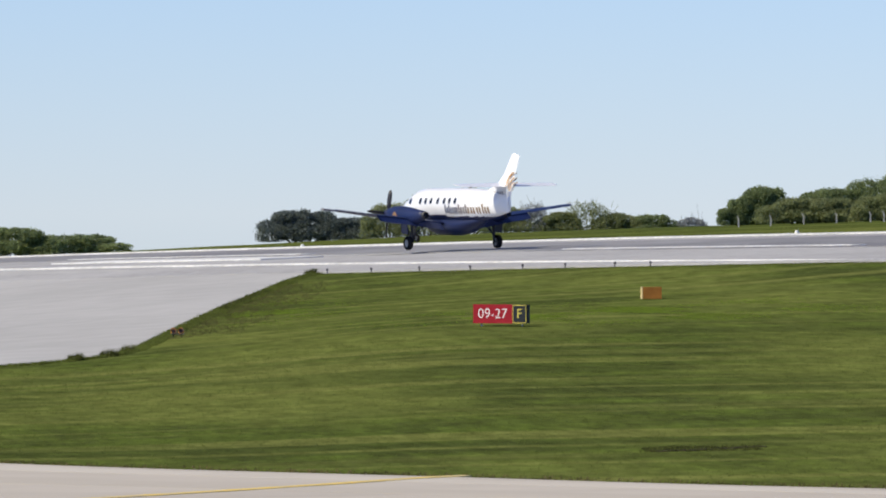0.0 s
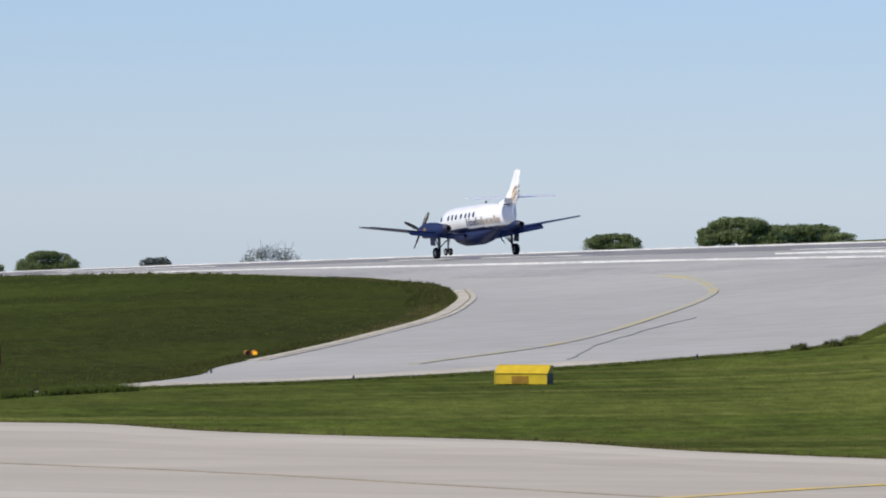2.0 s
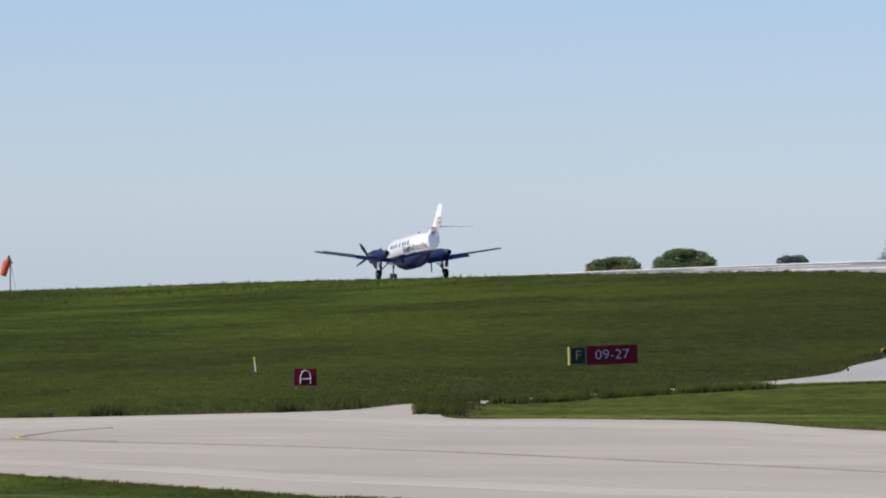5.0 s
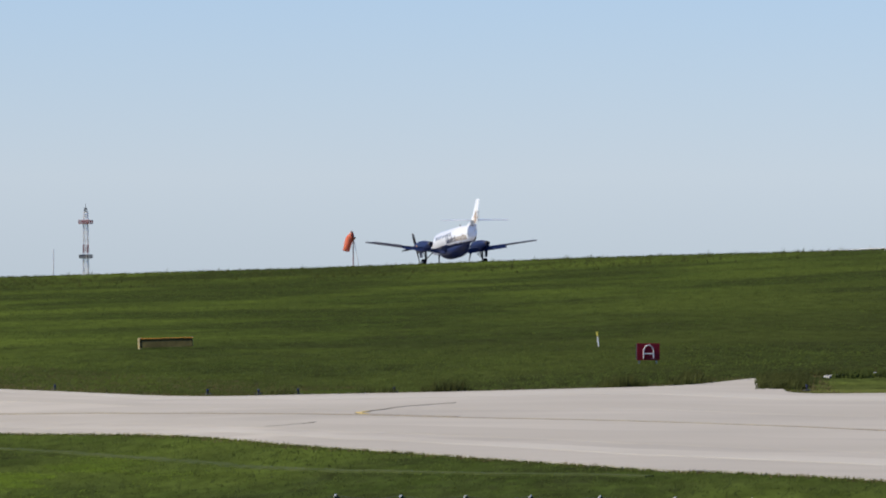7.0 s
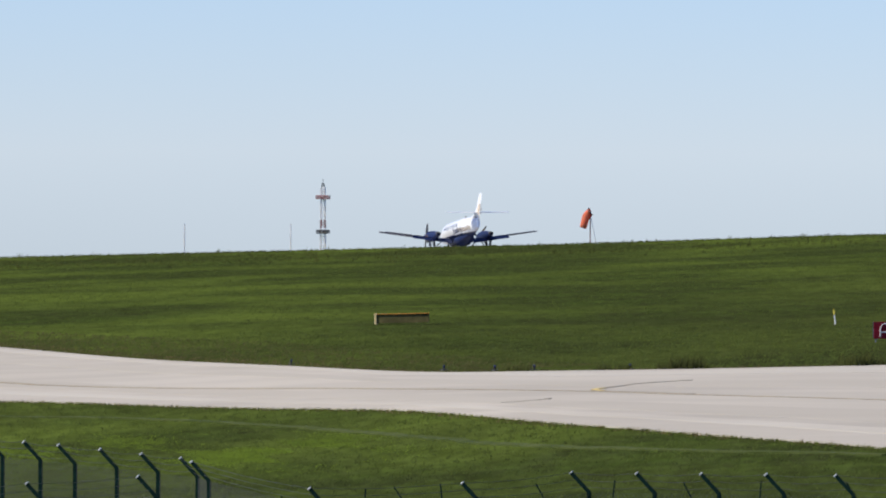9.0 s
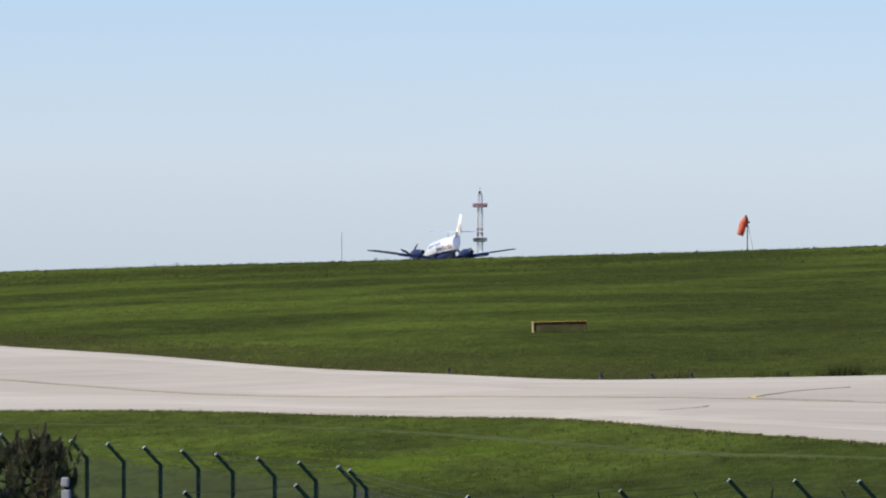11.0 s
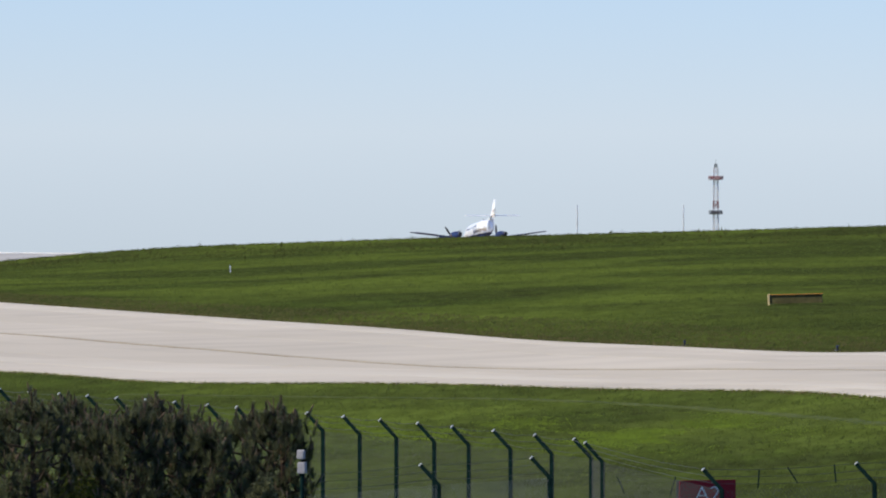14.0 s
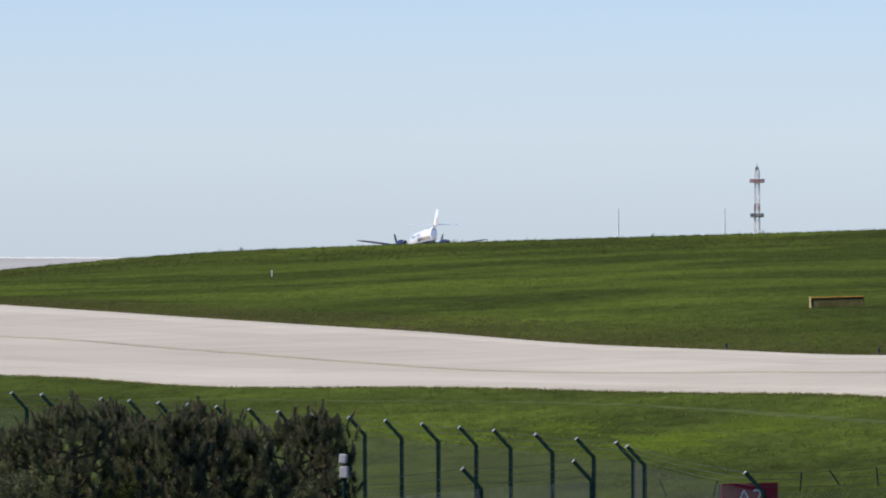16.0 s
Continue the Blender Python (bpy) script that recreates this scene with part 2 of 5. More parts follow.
def part_me(name, me, parent, label="", m=None):
    ob = new(name, me)
    ob.parent = parent
    if m is not None:
        ob.matrix_basis = m
    return tagged(ob, label)


def box(bm, size, m, bevel=0.0):
    made = bmesh.ops.create_cube(bm, size=1.0, matrix=m @ Matrix.Diagonal((*size, 1)))
    if bevel:
        es = list({e for v in made["verts"] for e in v.link_edges})
        bmesh.ops.bevel(bm, geom=es, offset=bevel, segments=2, affect="EDGES", profile=0.7)
    return bm


def rod(bm, a, b, r0, r1=None, n=8):
    a, b = Vector(a), Vector(b)
    d = b - a
    m = Matrix.Translation((a + b) / 2) @ d.to_track_quat("Z", "Y").to_matrix().to_4x4()
    bmesh.ops.create_cone(bm, cap_ends=True, segments=n, radius1=r0, radius2=r0 if r1 is None else r1, depth=d.length, matrix=m)
    return bm


def loft(bm, rings, caps=True):
    """Skin closed rings of points, each of the same count."""
    rows = [[bm.verts.new(p) for p in r] for r in rings]
    k = len(rows[0])
    for a, b in zip(rows, rows[1:]):
        for i in range(k):
            bm.faces.new((a[i], a[(i + 1) % k], b[(i + 1) % k], b[i]))
    if caps:
        bm.faces.new(rows[0][::-1]), bm.faces.new(rows[-1])
    bmesh.ops.recalc_face_normals(bm, faces=bm.faces)
    return bm


def thing(name, m, label, category, group="", kind=""):
    ob = new(name)
    ob.empty_display_size = 0.3
    ob.matrix_basis = m
    return tagged(ob, label, category, group, kind)


# ---- the lie of the land ----
RW_OFF, RW_PSI = 237.6, radians(29.26)       # the runway passes this far to the right of the eye's back-line, heading this far left
RW_H = Vector((-math.sin(RW_PSI), math.cos(RW_PSI), 0))
RW_L = Vector((-math.cos(RW_PSI), -math.sin(RW_PSI), 0))
RW_S = [100, 300, 378, 424, 493, 584, 652, 749, 802, 834, 911, 951, 999, 1241, 1700]
RW_Z = [-1.2, -1.2, -1.52, -1.97, -3.07, -4.82, -6.25, -8.62, -10.0, -10.92, -12.7, -13.6, -14.68, -18.5, -24.0]
KEY_B = [-5400, -4900, -4650, -4200, -3700, -3200, -2700, -2200, -1700, -1255, -565, 0, 784]
NEAR_D = [304, 292, 281, 275, 262, 236, 222, 216, 214, 212, 208, 205, 200]
NEAR_E = [-405, -419, -437, -440, -450, -477, -514, -535, -545, -550, -560, -575, -590]
FAR_D = [410, 368, 348, 318, 286, 282, 281, 274, 264, 254, 243, 234, 224]
FAR_E = [-268, -299, -317, -346, -379, -384, -374, -386, -400, -422, -445, -462, -487]
MID_D = [500, 480, 470, 420, 345, 345, 335, 340, 345, 400, 340, 340, 340]
MID_E = [-268, -252, -251, -258, -296, -292, -288, -290, -283, -203, -245, -192, -182]
TOP_D = [660, 640, 632, 620, 610, 600, 590, 540, 505, 470, 415, 400, 375]
TOP_E = [-270, -225, -202, -186, -173, -159, -140, -129, -126, -158, -150, -132, -108]
RIM_E = [-290, -262, -245, -225, -196, -175, -152, -131, -121, -137, -113, -97, -77]
BEY_E = [-360, -330, -310, -270, -240, -205, -170, -130, -114, -98, -63, -35, -10]


def lerp(b, ys):
    """Smoothed reading of a table over bearing."""
    return sum(np.interp(b + k, KEY_B, ys) for k in (-120, -60, 0, 60, 120)) / 5


def runway_z(s, lat):
    """Height of the runway at s along it and lat to the left, below the eye; it leans gently to the near side."""
    return sum(np.interp(s + k, RW_S, RW_Z) for k in (-20, 0, 20)) / 3 - np.where(lat > 0, 0.043, 0.035) * lat


def land(x, y):
    """Height of the ground."""
    x, y = np.asarray(x, float), np.asarray(y, float)
    d = np.hypot(x, y)
    b = np.clip(np.arctan2(x, y) * F, -5600, 2600)
    turn = RW_PSI + b / F
    d_n, d_f = (RW_OFF - 22.5) / np.sin(turn), (RW_OFF + 22.5) / np.sin(turn)
    d_s = (RW_OFF - 31) / np.sin(turn)
    z_n, z_f = runway_z(d_n * np.cos(turn), 22.5), runway_z(d_f * np.cos(turn), -22.5)
    d0, d1, d2 = lerp(b, NEAR_D), lerp(b, FAR_D), lerp(b, MID_D)
    d3 = np.minimum(lerp(b, TOP_D), d_s - 8)
    d4 = d_f * 1.3
    E = lambda d_, tab: d_ * lerp(b, tab) / F
    knots = [(d * 0, d * 0 - 10.6), (d * 0 + 110, d * 0 - 10.2), (d * 0 + 185, d * 0 - 9.6), (d0, E(d0, NEAR_E)), (d1, E(d1, FAR_E)), (d2, E(d2, MID_E)),
             (d3, E(d3, TOP_E)), (d_s, E(d_s, RIM_E)), (d_n, z_n), (d_f, z_f), (d4, E(d4, BEY_E)), (np.maximum(d4 + 500, 1900), d * 0 - 42), (d * 0 + 4900, d * 0 - 125), (d * 0 + 9000, d * 0 - 200)]

    def read(q):
        z = knots[-1][1]
        for (a, za), (c, zc) in zip(knots[:-1][::-1], knots[1:][::-1]):
            z = np.where(q < c, za + (zc - za) * np.clip((q - a) / np.maximum(c - a, 1e-6), 0, 1), z)
        return z
    z = sum(read(np.maximum(d + k, 0)) for k in (-7, -3.5, 0, 3.5, 7)) / 5
    return z + EYE_Z


def spot(b, d, up=0.0):
    """A place on the ground by bearing and distance from the eye."""
    x, y = d * math.sin(b / F), d * math.cos(b / F)
    return Vector((x, y, float(land(x, y)) + up))


def curve(points, n):
    """A smooth line of n places through corners given as (bearing, distance)."""
    P = [Vector((d * math.sin(b / F), d * math.cos(b / F))) for b, d in points]
    P = [2 * P[0] - P[1]] + P + [2 * P[-1] - P[-2]]
    out = []
    for i in range(1, len(P) - 2):
        for k in range(24):
            t = k / 24
            a, b, c, d = P[i - 1:i + 3]
            out.append(0.5 * (2 * b + (c - a) * t + (2 * a - 5 * b + 4 * c - d) * t * t + (3 * b - a - 3 * c + d) * t ** 3))
    out.append(P[-2])
    run = np.cumsum([0] + [(q - p).length for p, q in zip(out, out[1:])])
    u = np.linspace(0, run[-1], n)
    return np.stack([np.interp(u, run, [p.x for p in out]), np.interp(u, run, [p.y for p in out])], 1)


def ribbon(name, left, right, across, up, mat, label="", category="", kind="structure", parent=None):
    """A paved sheet between two lines, lying on the land, with a rim that goes down into the ground."""
    k = np.linspace(0, 1, across + 1)
    P = left[:, None, :] * (1 - k[None, :, None]) + right[:, None, :] * k[None, :, None]
    z = land(P[..., 0], P[..., 1]) + up
    n = len(left)
    verts = [(float(P[i, j, 0]), float(P[i, j, 1]), float(z[i, j])) for i in range(n) for j in range(across + 1)]
    w = across + 1
    faces = [(i * w + j, i * w + j + 1, (i + 1) * w + j + 1, (i + 1) * w + j) for i in range(n - 1) for j in range(across)]
    rim = [i * w for i in range(n)] + [(n - 1) * w + j for j in range(1, w)] + [i * w + across for i in range(n - 2, -1, -1)] + [j for j in range(across - 1, 0, -1)]
    base = len(verts)
    verts += [(verts[i][0], verts[i][1], verts[i][2] - 0.25) for i in rim]
    faces += [(rim[i], rim[(i + 1) % len(rim)], base + (i + 1) % len(rim), base + i) for i in range(len(rim))]
    me = raw_mesh(name, verts, faces, mat)
    bm = bmesh.new()
    bm.from_mesh(me)
    bmesh.ops.recalc_face_normals(bm, faces=bm.faces)
    bm.faces.ensure_lookup_table()
    if bm.faces[0].normal.z < 0:
        bmesh.ops.reverse_faces(bm, faces=bm.faces)
    bm.to_mesh(me)
    bm.free()
    ob = new(name, me)
    if parent:
        ob.parent = parent
    return tagged(ob, label, category, "", kind)


def offset_line(line, w):
    t = np.gradient(line, axis=0)
    t /= np.linalg.norm(t, axis=1)[:, None] + 1e-9
    return line + np.stack([-t[:, 1], t[:, 0]], 1) * w


# ground: one sheet, fine where the lens sweeps, out to the far haze
deg = np.concatenate([np.arange(-180, -24, 6.0), np.arange(-24, 8, 0.08), np.arange(8, 180, 6.0), [180.0]])
dist = np.concatenate([[0.001, 8, 30, 60, 90, 110], np.arange(120, 700, 4.0), np.arange(700, 1500, 20.0), np.arange(1500, 5000, 170.0)])
gx, gy = np.sin(np.radians(deg))[:, None] * dist[None, :], np.cos(np.radians(deg))[:, None] * dist[None, :]
gz = land(gx, gy)
nd = len(dist)
gv = np.stack([gx, gy, gz], -1).reshape(-1, 3)
ii, jj = np.meshgrid(np.arange(len(deg) - 1), np.arange(nd - 1), indexing="ij")
gf = np.stack([ii * nd + jj, ii * nd + jj + 1, (ii + 1) * nd + jj + 1, (ii + 1) * nd + jj], -1).reshape(-1, 4)[:, ::-1]
ground = new("ground", raw_mesh("ground", gv.tolist(), gf.tolist(), TURF, True))
if ground.data.polygons[100].normal.z < 0:
    ground.data.flip_normals()
tagged(ground, "mown green airfield grass on a low rounded hill", "grass", "", "structure")

# pavements
TAXI_FAR = [(1500, 219.8), (784, 223.5), (0, 232.5), (-784, 245.2), (-1129, 254.2), (-1665, 262.2), (-1897, 270.2), (-2200, 273.8), (-2397, 275.0), (-2440, 289.0), (-2648, 280.8), (-3191, 280.0), (-3516, 281.0), (-3912, 297.0), (-4216, 318.0), (-4412, 330.8), (-4912, 368.2), (-5400, 415.8)]
TAXI_NEAR = [(1500, 199.2), (784, 200.5), (0, 205.2), (-784, 208.5), (-1255, 211.2), (-1665, 213), (-2100, 215.0), (-2300, 218), (-2451, 220.0), (-2530, 221), (-2675, 222.8), (-3191, 237.0), (-3516, 254.0), (-3912, 265.8), (-4212, 273.8), (-4612, 279.2), (-4912, 291.2), (-5400, 302.5)]
taxi_far, taxi_near = curve(TAXI_FAR, 400), curve(TAXI_NEAR, 400)
ribbon("taxiway_near", taxi_near, taxi_far, 16, 0.05, CONCRETE, "pale weathered concrete taxiway curving across the grass", "taxiway")
LINK_R = [(-2330, 290.6), (-2252, 293.6), (-2137, 299.0), (-1867, 308.6), (-1697, 312.5), (-1365, 316.0), (-1065, 323.0), (-835, 330.8), (-655, 335.2), (-565, 341), (-485, 361.5), (-385, 393.0), (-265, 428.2), (-120, 441), (150, 436)]
LINK_L = [(-2340, 291.4), (-2247, 295.5), (-2007, 305.8), (-1867, 312.5), (-1717, 325), (-1665, 339.2), (-1465, 370.8), (-1315, 403.2), (-1262, 436), (-1256, 460), (-1290, 487), (-1415, 508), (-1665, 530), (-2000, 562)]
link_l, link_r = curve(LINK_L, 200), curve(LINK_R, 200)
ribbon("taxiway_link", link_l, link_r, 30, 0.065, LINK, "pale grey link taxiway fanning out onto the runway", "taxiway")


def runway_line(s0, s1, lat, n):
    s = np.linspace(s0, s1, n)
    return np.stack([RW_H.x * s - RW_L.x * RW_OFF + RW_L.x * lat, RW_H.y * s - RW_L.y * RW_OFF + RW_L.y * lat], 1)


runway = ribbon("runway", runway_line(150, 1700, -22.5, 300), runway_line(150, 1700, 31, 300), 14, 0.08, RUNWAY, "long pale grey asphalt runway going over a crest", "runway")


def paint(name, s0, s1, lat, w, mat, up=0.15, label=""):
    n = max(4, int((s1 - s0) / 6))
    return ribbon(name, runway_line(s0, s1, lat - w / 2, n), runway_line(s0, s1, lat + w / 2, n), 2, up, mat, label, "marking", "structure")


paint("marking_edge_near", 150, 1600, 21.8, 0.5, WHITE_LINE, label="worn white runway edge line")
paint("marking_edge_far", 150, 1600, -20.8, 1.6, WHITE_LINE, label="worn white runway edge line")
paint("marking_rubber", 150, 900, -6.5, 17.0, RUBBER, 0.125, "dark tyre-rubber band along the middle of the runway")
paint("marking_aiming", 426, 452, 8.6, 4.0, WHITE_LINE, label="broad white aiming point bar on the runway")
for s0 in range(200, 900, 60):
    paint("marking_centre", s0, s0 + 30, 0, 0.9, WHITE_LINE, 0.155, "white runway centre line dash")


def stripe(name, pts, w, mat, up, label, n=120, wob=0.0):
    line = curve(pts, n)
    if wob:
        line = line + np.stack([np.sin(np.arange(n) * 0.9) + np.sin(np.arange(n) * 0.37), np.cos(np.arange(n) * 0.7)], 1) * wob
    return ribbon(name, offset_line(line, -w / 2), offset_line(line, w / 2), 2, up, mat, label, "marking", "structure")


CENTRE = [(-5400, 352.0), (-4912, 327.7), (-4712, 314.7), (-4512, 302.7), (-4312, 291.7), (-4112, 282.5), (-3870, 275.5), (-3431, 265.5), (-3160, 260.0), (-2990, 256.5), (-2790, 253.3), (-2406, 247.5), (-2070, 241.5), (-1764, 236.3), (-1464, 230.7), (-1280, 226.7), (-500, 214.0), (784, 206.0)]
OLD_YELLOW = material("worn_out_yellow_line", (0.44, 0.385, 0.29), 0.85, second=(0.38, 0.335, 0.275), grain=0.6, blotch=0.1)
stripe("marking_taxi_centre", CENTRE, 0.40, JOINT, 0.062, "dark tarred edging of a worn line along the taxiway", 260, 0.03)
stripe("marking_taxi_centre", CENTRE, 0.17, OLD_YELLOW, 0.068, "almost worn-out yellow line along the taxiway", 260, 0.03)
FORK = [(-2990, 257.0), (-3100, 259.2), (-3150, 260.4), (-3163, 261.6), (-3148, 262.8), (-3115, 264.6), (-3084, 266.4), (-2993, 269.0), (-2829, 271.0), (-2640, 272.0)]
stripe("marking_fork", FORK[:5], 0.24, JOINT, 0.065, "dark edging of a forked taxi line", 90, 0.02)
stripe("marking_fork", FORK[2:5], 0.20, YELLOW_LINE, 0.074, "bright remnant of a yellow forked taxi line", 60)
stripe("marking_fork", FORK[4:8], 0.12, OLD_YELLOW, 0.070, "faded branch of the forked taxi line", 60)
LANE = material("sealed_concrete_lane", (0.455, 0.415, 0.355), 0.9, second=(0.50, 0.458, 0.395), grain=0.25, blotch=0.04, stretch=(0.3, 1, 1))
PALE_LANE = material("scoured_concrete_lane", (0.56, 0.52, 0.455), 0.9, second=(0.50, 0.458, 0.395), grain=0.25, blotch=0.05, stretch=(0.3, 1, 1))


def lane(u0, u1, mat, label):
    """A worn lane at a share of the taxiway's breadth."""
    bs = np.linspace(-5250, 1450, 380)
    edge_of = lambda pts: np.interp(bs, [p[0] for p in pts][::-1], [p[1] for p in pts][::-1])
    near, far = edge_of(TAXI_NEAR), np.minimum(edge_of(TAXI_FAR), edge_of([p for p in TAXI_FAR if p[0] != -2440]))
    side = lambda u: np.stack([(near + (far - near) * u) * np.sin(bs / F), (near + (far - near) * u) * np.cos(bs / F)], 1)
    ribbon("marking_lane", side(u0), side(u1), 2, 0.056, mat, label, "marking")


lane(0.10, 0.16, PALE_LANE, "pale scoured lane along the taxiway")
lane(0.22, 0.36, LANE, "grey worn wheel lane along the taxiway")
lane(0.66, 0.76, LANE, "grey worn wheel lane along the taxiway")
lane(0.88, 0.95, PALE_LANE, "pale scoured lane along the taxiway")
stripe("marking_tar", [(-3330, 253.0), (-3290, 253.4), (-3262, 254.0), (-3240, 255.0)], 0.12, JOINT, 0.064, "short dark tarred crack in the concrete", 30, 0.06)
stripe("marking_taxi_turn", [(-1400, 214.2), (-975, 217.5), (-584, 224.0), (-97, 231.2), (40, 232.6)], 0.6, YELLOW_LINE, 0.070, "worn yellow taxi line across the concrete", 90)
LINK_YELLOW = material("faded_yellow_marking", (0.52, 0.45, 0.22), 0.8, second=(0.43, 0.425, 0.40), grain=0.35, blotch=0.12)
stripe("marking_link_turn", [(-900, 470), (-840, 458), (-803, 436), (-815, 419.5), (-885, 395.8), (-1065, 355.0), (-1330, 331)], 0.45, LINK_YELLOW, 0.095, "faded yellow lead-in line curving off the runway", 90)
stripe("marking_crack", [(-1060, 332), (-1000, 352), (-915, 371), (-835, 386.2)], 0.13, material("sealed_crack", (0.40, 0.395, 0.38), 0.9, spread=0.1), 0.09, "dark sealed crack across the link taxiway", 40, 0.05)
# bleached edge strips of the link taxiway
i0, i1 = 40, 132
edge = link_l[i0:i1]
ribbon("kerb_nose", offset_line(edge, 0.0), offset_line(edge, -0.95), 3, 0.10, SHOULDER, "bleached concrete edge strip round the grass point", "kerb")
ribbon("kerb_joint", offset_line(edge, -0.58), offset_line(edge, -0.66), 1, 0.108, JOINT, "dark weedy joint in the edge strip", "kerb")
kb = np.arctan2(link_r[:, 0], link_r[:, 1]) * F
edge = link_r[(kb > -1840) & (kb < -900)]
ribbon("kerb_island", offset_line(edge, 0.0), offset_line(edge, 3.2), 3, 0.085, SHOULDER, "bleached concrete edge strip along the mown grass", "kerb")


# the island between the two taxiways is mown short; the rest stands rougher
ground.data.materials.append(ROUGH)
far_b = np.arctan2(taxi_far[:, 0], taxi_far[:, 1]) * F
rim_b = np.arange(150, 2600, 100.0)
rim_d = (RW_OFF - 31) / np.sin(RW_PSI + rim_b / F)
mown = np.concatenate([link_r, np.stack([rim_d * np.sin(rim_b / F), rim_d * np.cos(rim_b / F)], 1), taxi_far[far_b > -2400]])
mid = (gv[gf[:, 0]] + gv[gf[:, 2]])[:, :2] / 2
hit = np.zeros(len(mid), bool)
for (x0, y0), (x1, y1) in zip(mown, np.roll(mown, -1, 0)):
    hit ^= ((y0 > mid[:, 1]) != (y1 > mid[:, 1])) & (mid[:, 0] < (x1 - x0) * (mid[:, 1] - y0) / (y1 - y0 + 1e-12) + x0)
far_side = np.hypot(mid[:, 0], mid[:, 1]) > (RW_OFF + 20) / np.sin(np.clip(RW_PSI + np.arctan2(mid[:, 0], mid[:, 1]), 0.05, 3))
ground.data.polygons.foreach_set("material_index", np.where(hit | far_side, 0, 1).astype(np.int32))

# ---- grass that stands up: edges, crest and field ----
def tufts(name, xy, low, high, width, mat, label, blades=5, lay=(0.1, 0.6)):
    rng = np.random.default_rng(len(xy))
    n = len(xy)
    z = land(xy[:, 0], xy[:, 1])
    v, f = [], []
    h = rng.uniform(low, high, (n, blades))
    a = rng.normal(radians(-37), radians(30), (n, blades))       # turned towards sun and camera, so no blade shows a dark side
    lean = rng.uniform(*lay, (n, blades))
    P = np.zeros((n, blades, 3, 3))
    off = rng.normal(0, width * 1.5, (n, blades, 2))
    bx, by = xy[:, 0][:, None] + off[..., 0], xy[:, 1][:, None] + off[..., 1]
    for k, sgn in ((0, -1), (1, 1)):
        P[:, :, k, 0] = bx + np.cos(a) * width * sgn * 0.5
        P[:, :, k, 1] = by + np.sin(a) * width * sgn * 0.5
        P[:, :, k, 2] = z[:, None] - 0.02
    P[:, :, 2, 0], P[:, :, 2, 1], P[:, :, 2, 2] = bx - np.sin(a) * h * lean, by + np.cos(a) * h * lean, z[:, None] + h
    V = P.reshape(-1, 3)
    faces = np.arange(len(V)).reshape(-1, 3)
    me = raw_mesh(name, V.tolist(), faces.tolist(), mat, True)
    N = np.concatenate([rng.normal(0, 0.28, (n * blades, 2)), np.ones((n * blades, 1))], 1)
    N /= np.linalg.norm(N, axis=1)[:, None]
    me.normals_split_custom_set_from_vertices(np.repeat(N, 3, 0).tolist())     # blades shade like the sward they make up
    ob = new(name, me)
    return tagged(ob, label, "grass", "", "stuff")


rng = np.random.default_rng(7)


def along(line, per_m, low, high, bend=0.5):
    """Random places beside a line, between low and high metres to its left."""
    seg = np.linalg.norm(np.diff(line, axis=0), axis=1)
    run = np.concatenate([[0], np.cumsum(seg)])
    n = int(run[-1] * per_m)
    u = rng.uniform(0, run[-1], n)
    base = np.stack([np.interp(u, run, line[:, 0]), np.interp(u, run, line[:, 1])], 1)
    t = np.gradient(line, axis=0)
    t /= np.linalg.norm(t, axis=1)[:, None] + 1e-9
    nx, ny = np.interp(u, run, -t[:, 1]), np.interp(u, run, t[:, 0])
    w = low + (high - low) * rng.uniform(0, 1, n) ** (1 + bend)
    return base + np.stack([nx, ny], 1) * w[:, None]


def field(b0, b1, d0, d1, n):
    b, d = rng.uniform(b0, b1, n), np.sqrt(rng.uniform(d0 * d0, d1 * d1, n))
    return np.stack([d * np.sin(b / F), d * np.cos(b / F)], 1)


def off_paving(xy):
    """Keep the places that lie on grass."""
    d, b = np.hypot(xy[:, 0], xy[:, 1]), np.arctan2(xy[:, 0], xy[:, 1]) * F
    o = np.argsort(np.arctan2(taxi_far[:, 0], taxi_far[:, 1]))
    tb = np.arctan2(taxi_far[o, 0], taxi_far[o, 1]) * F
    fd = np.interp(b, tb, np.hypot(taxi_far[o, 0], taxi_far[o, 1]))
    o = np.argsort(np.arctan2(taxi_near[:, 0], taxi_near[:, 1]))
    nb = np.arctan2(taxi_near[o, 0], taxi_near[o, 1]) * F
    ne = np.interp(b, nb, np.hypot(taxi_near[o, 0], taxi_near[o, 1]))
    keep = (d > fd + 0.3) | (d < ne - 0.3)
    keep &= d < (RW_OFF - 31.5) / np.sin(RW_PSI + b / F)
    poly = np.concatenate([link_l, link_r[::-1]])
    inside = np.zeros(len(xy), bool)
    for (x0, y0), (x1, y1) in zip(poly, np.roll(poly, -1, 0)):
        cut = ((y0 > xy[:, 1]) != (y1 > xy[:, 1])) & (xy[:, 0] < (x1 - x0) * (xy[:, 1] - y0) / (y1 - y0 + 1e-12) + x0)
        inside ^= cut
    return xy[keep & ~inside]


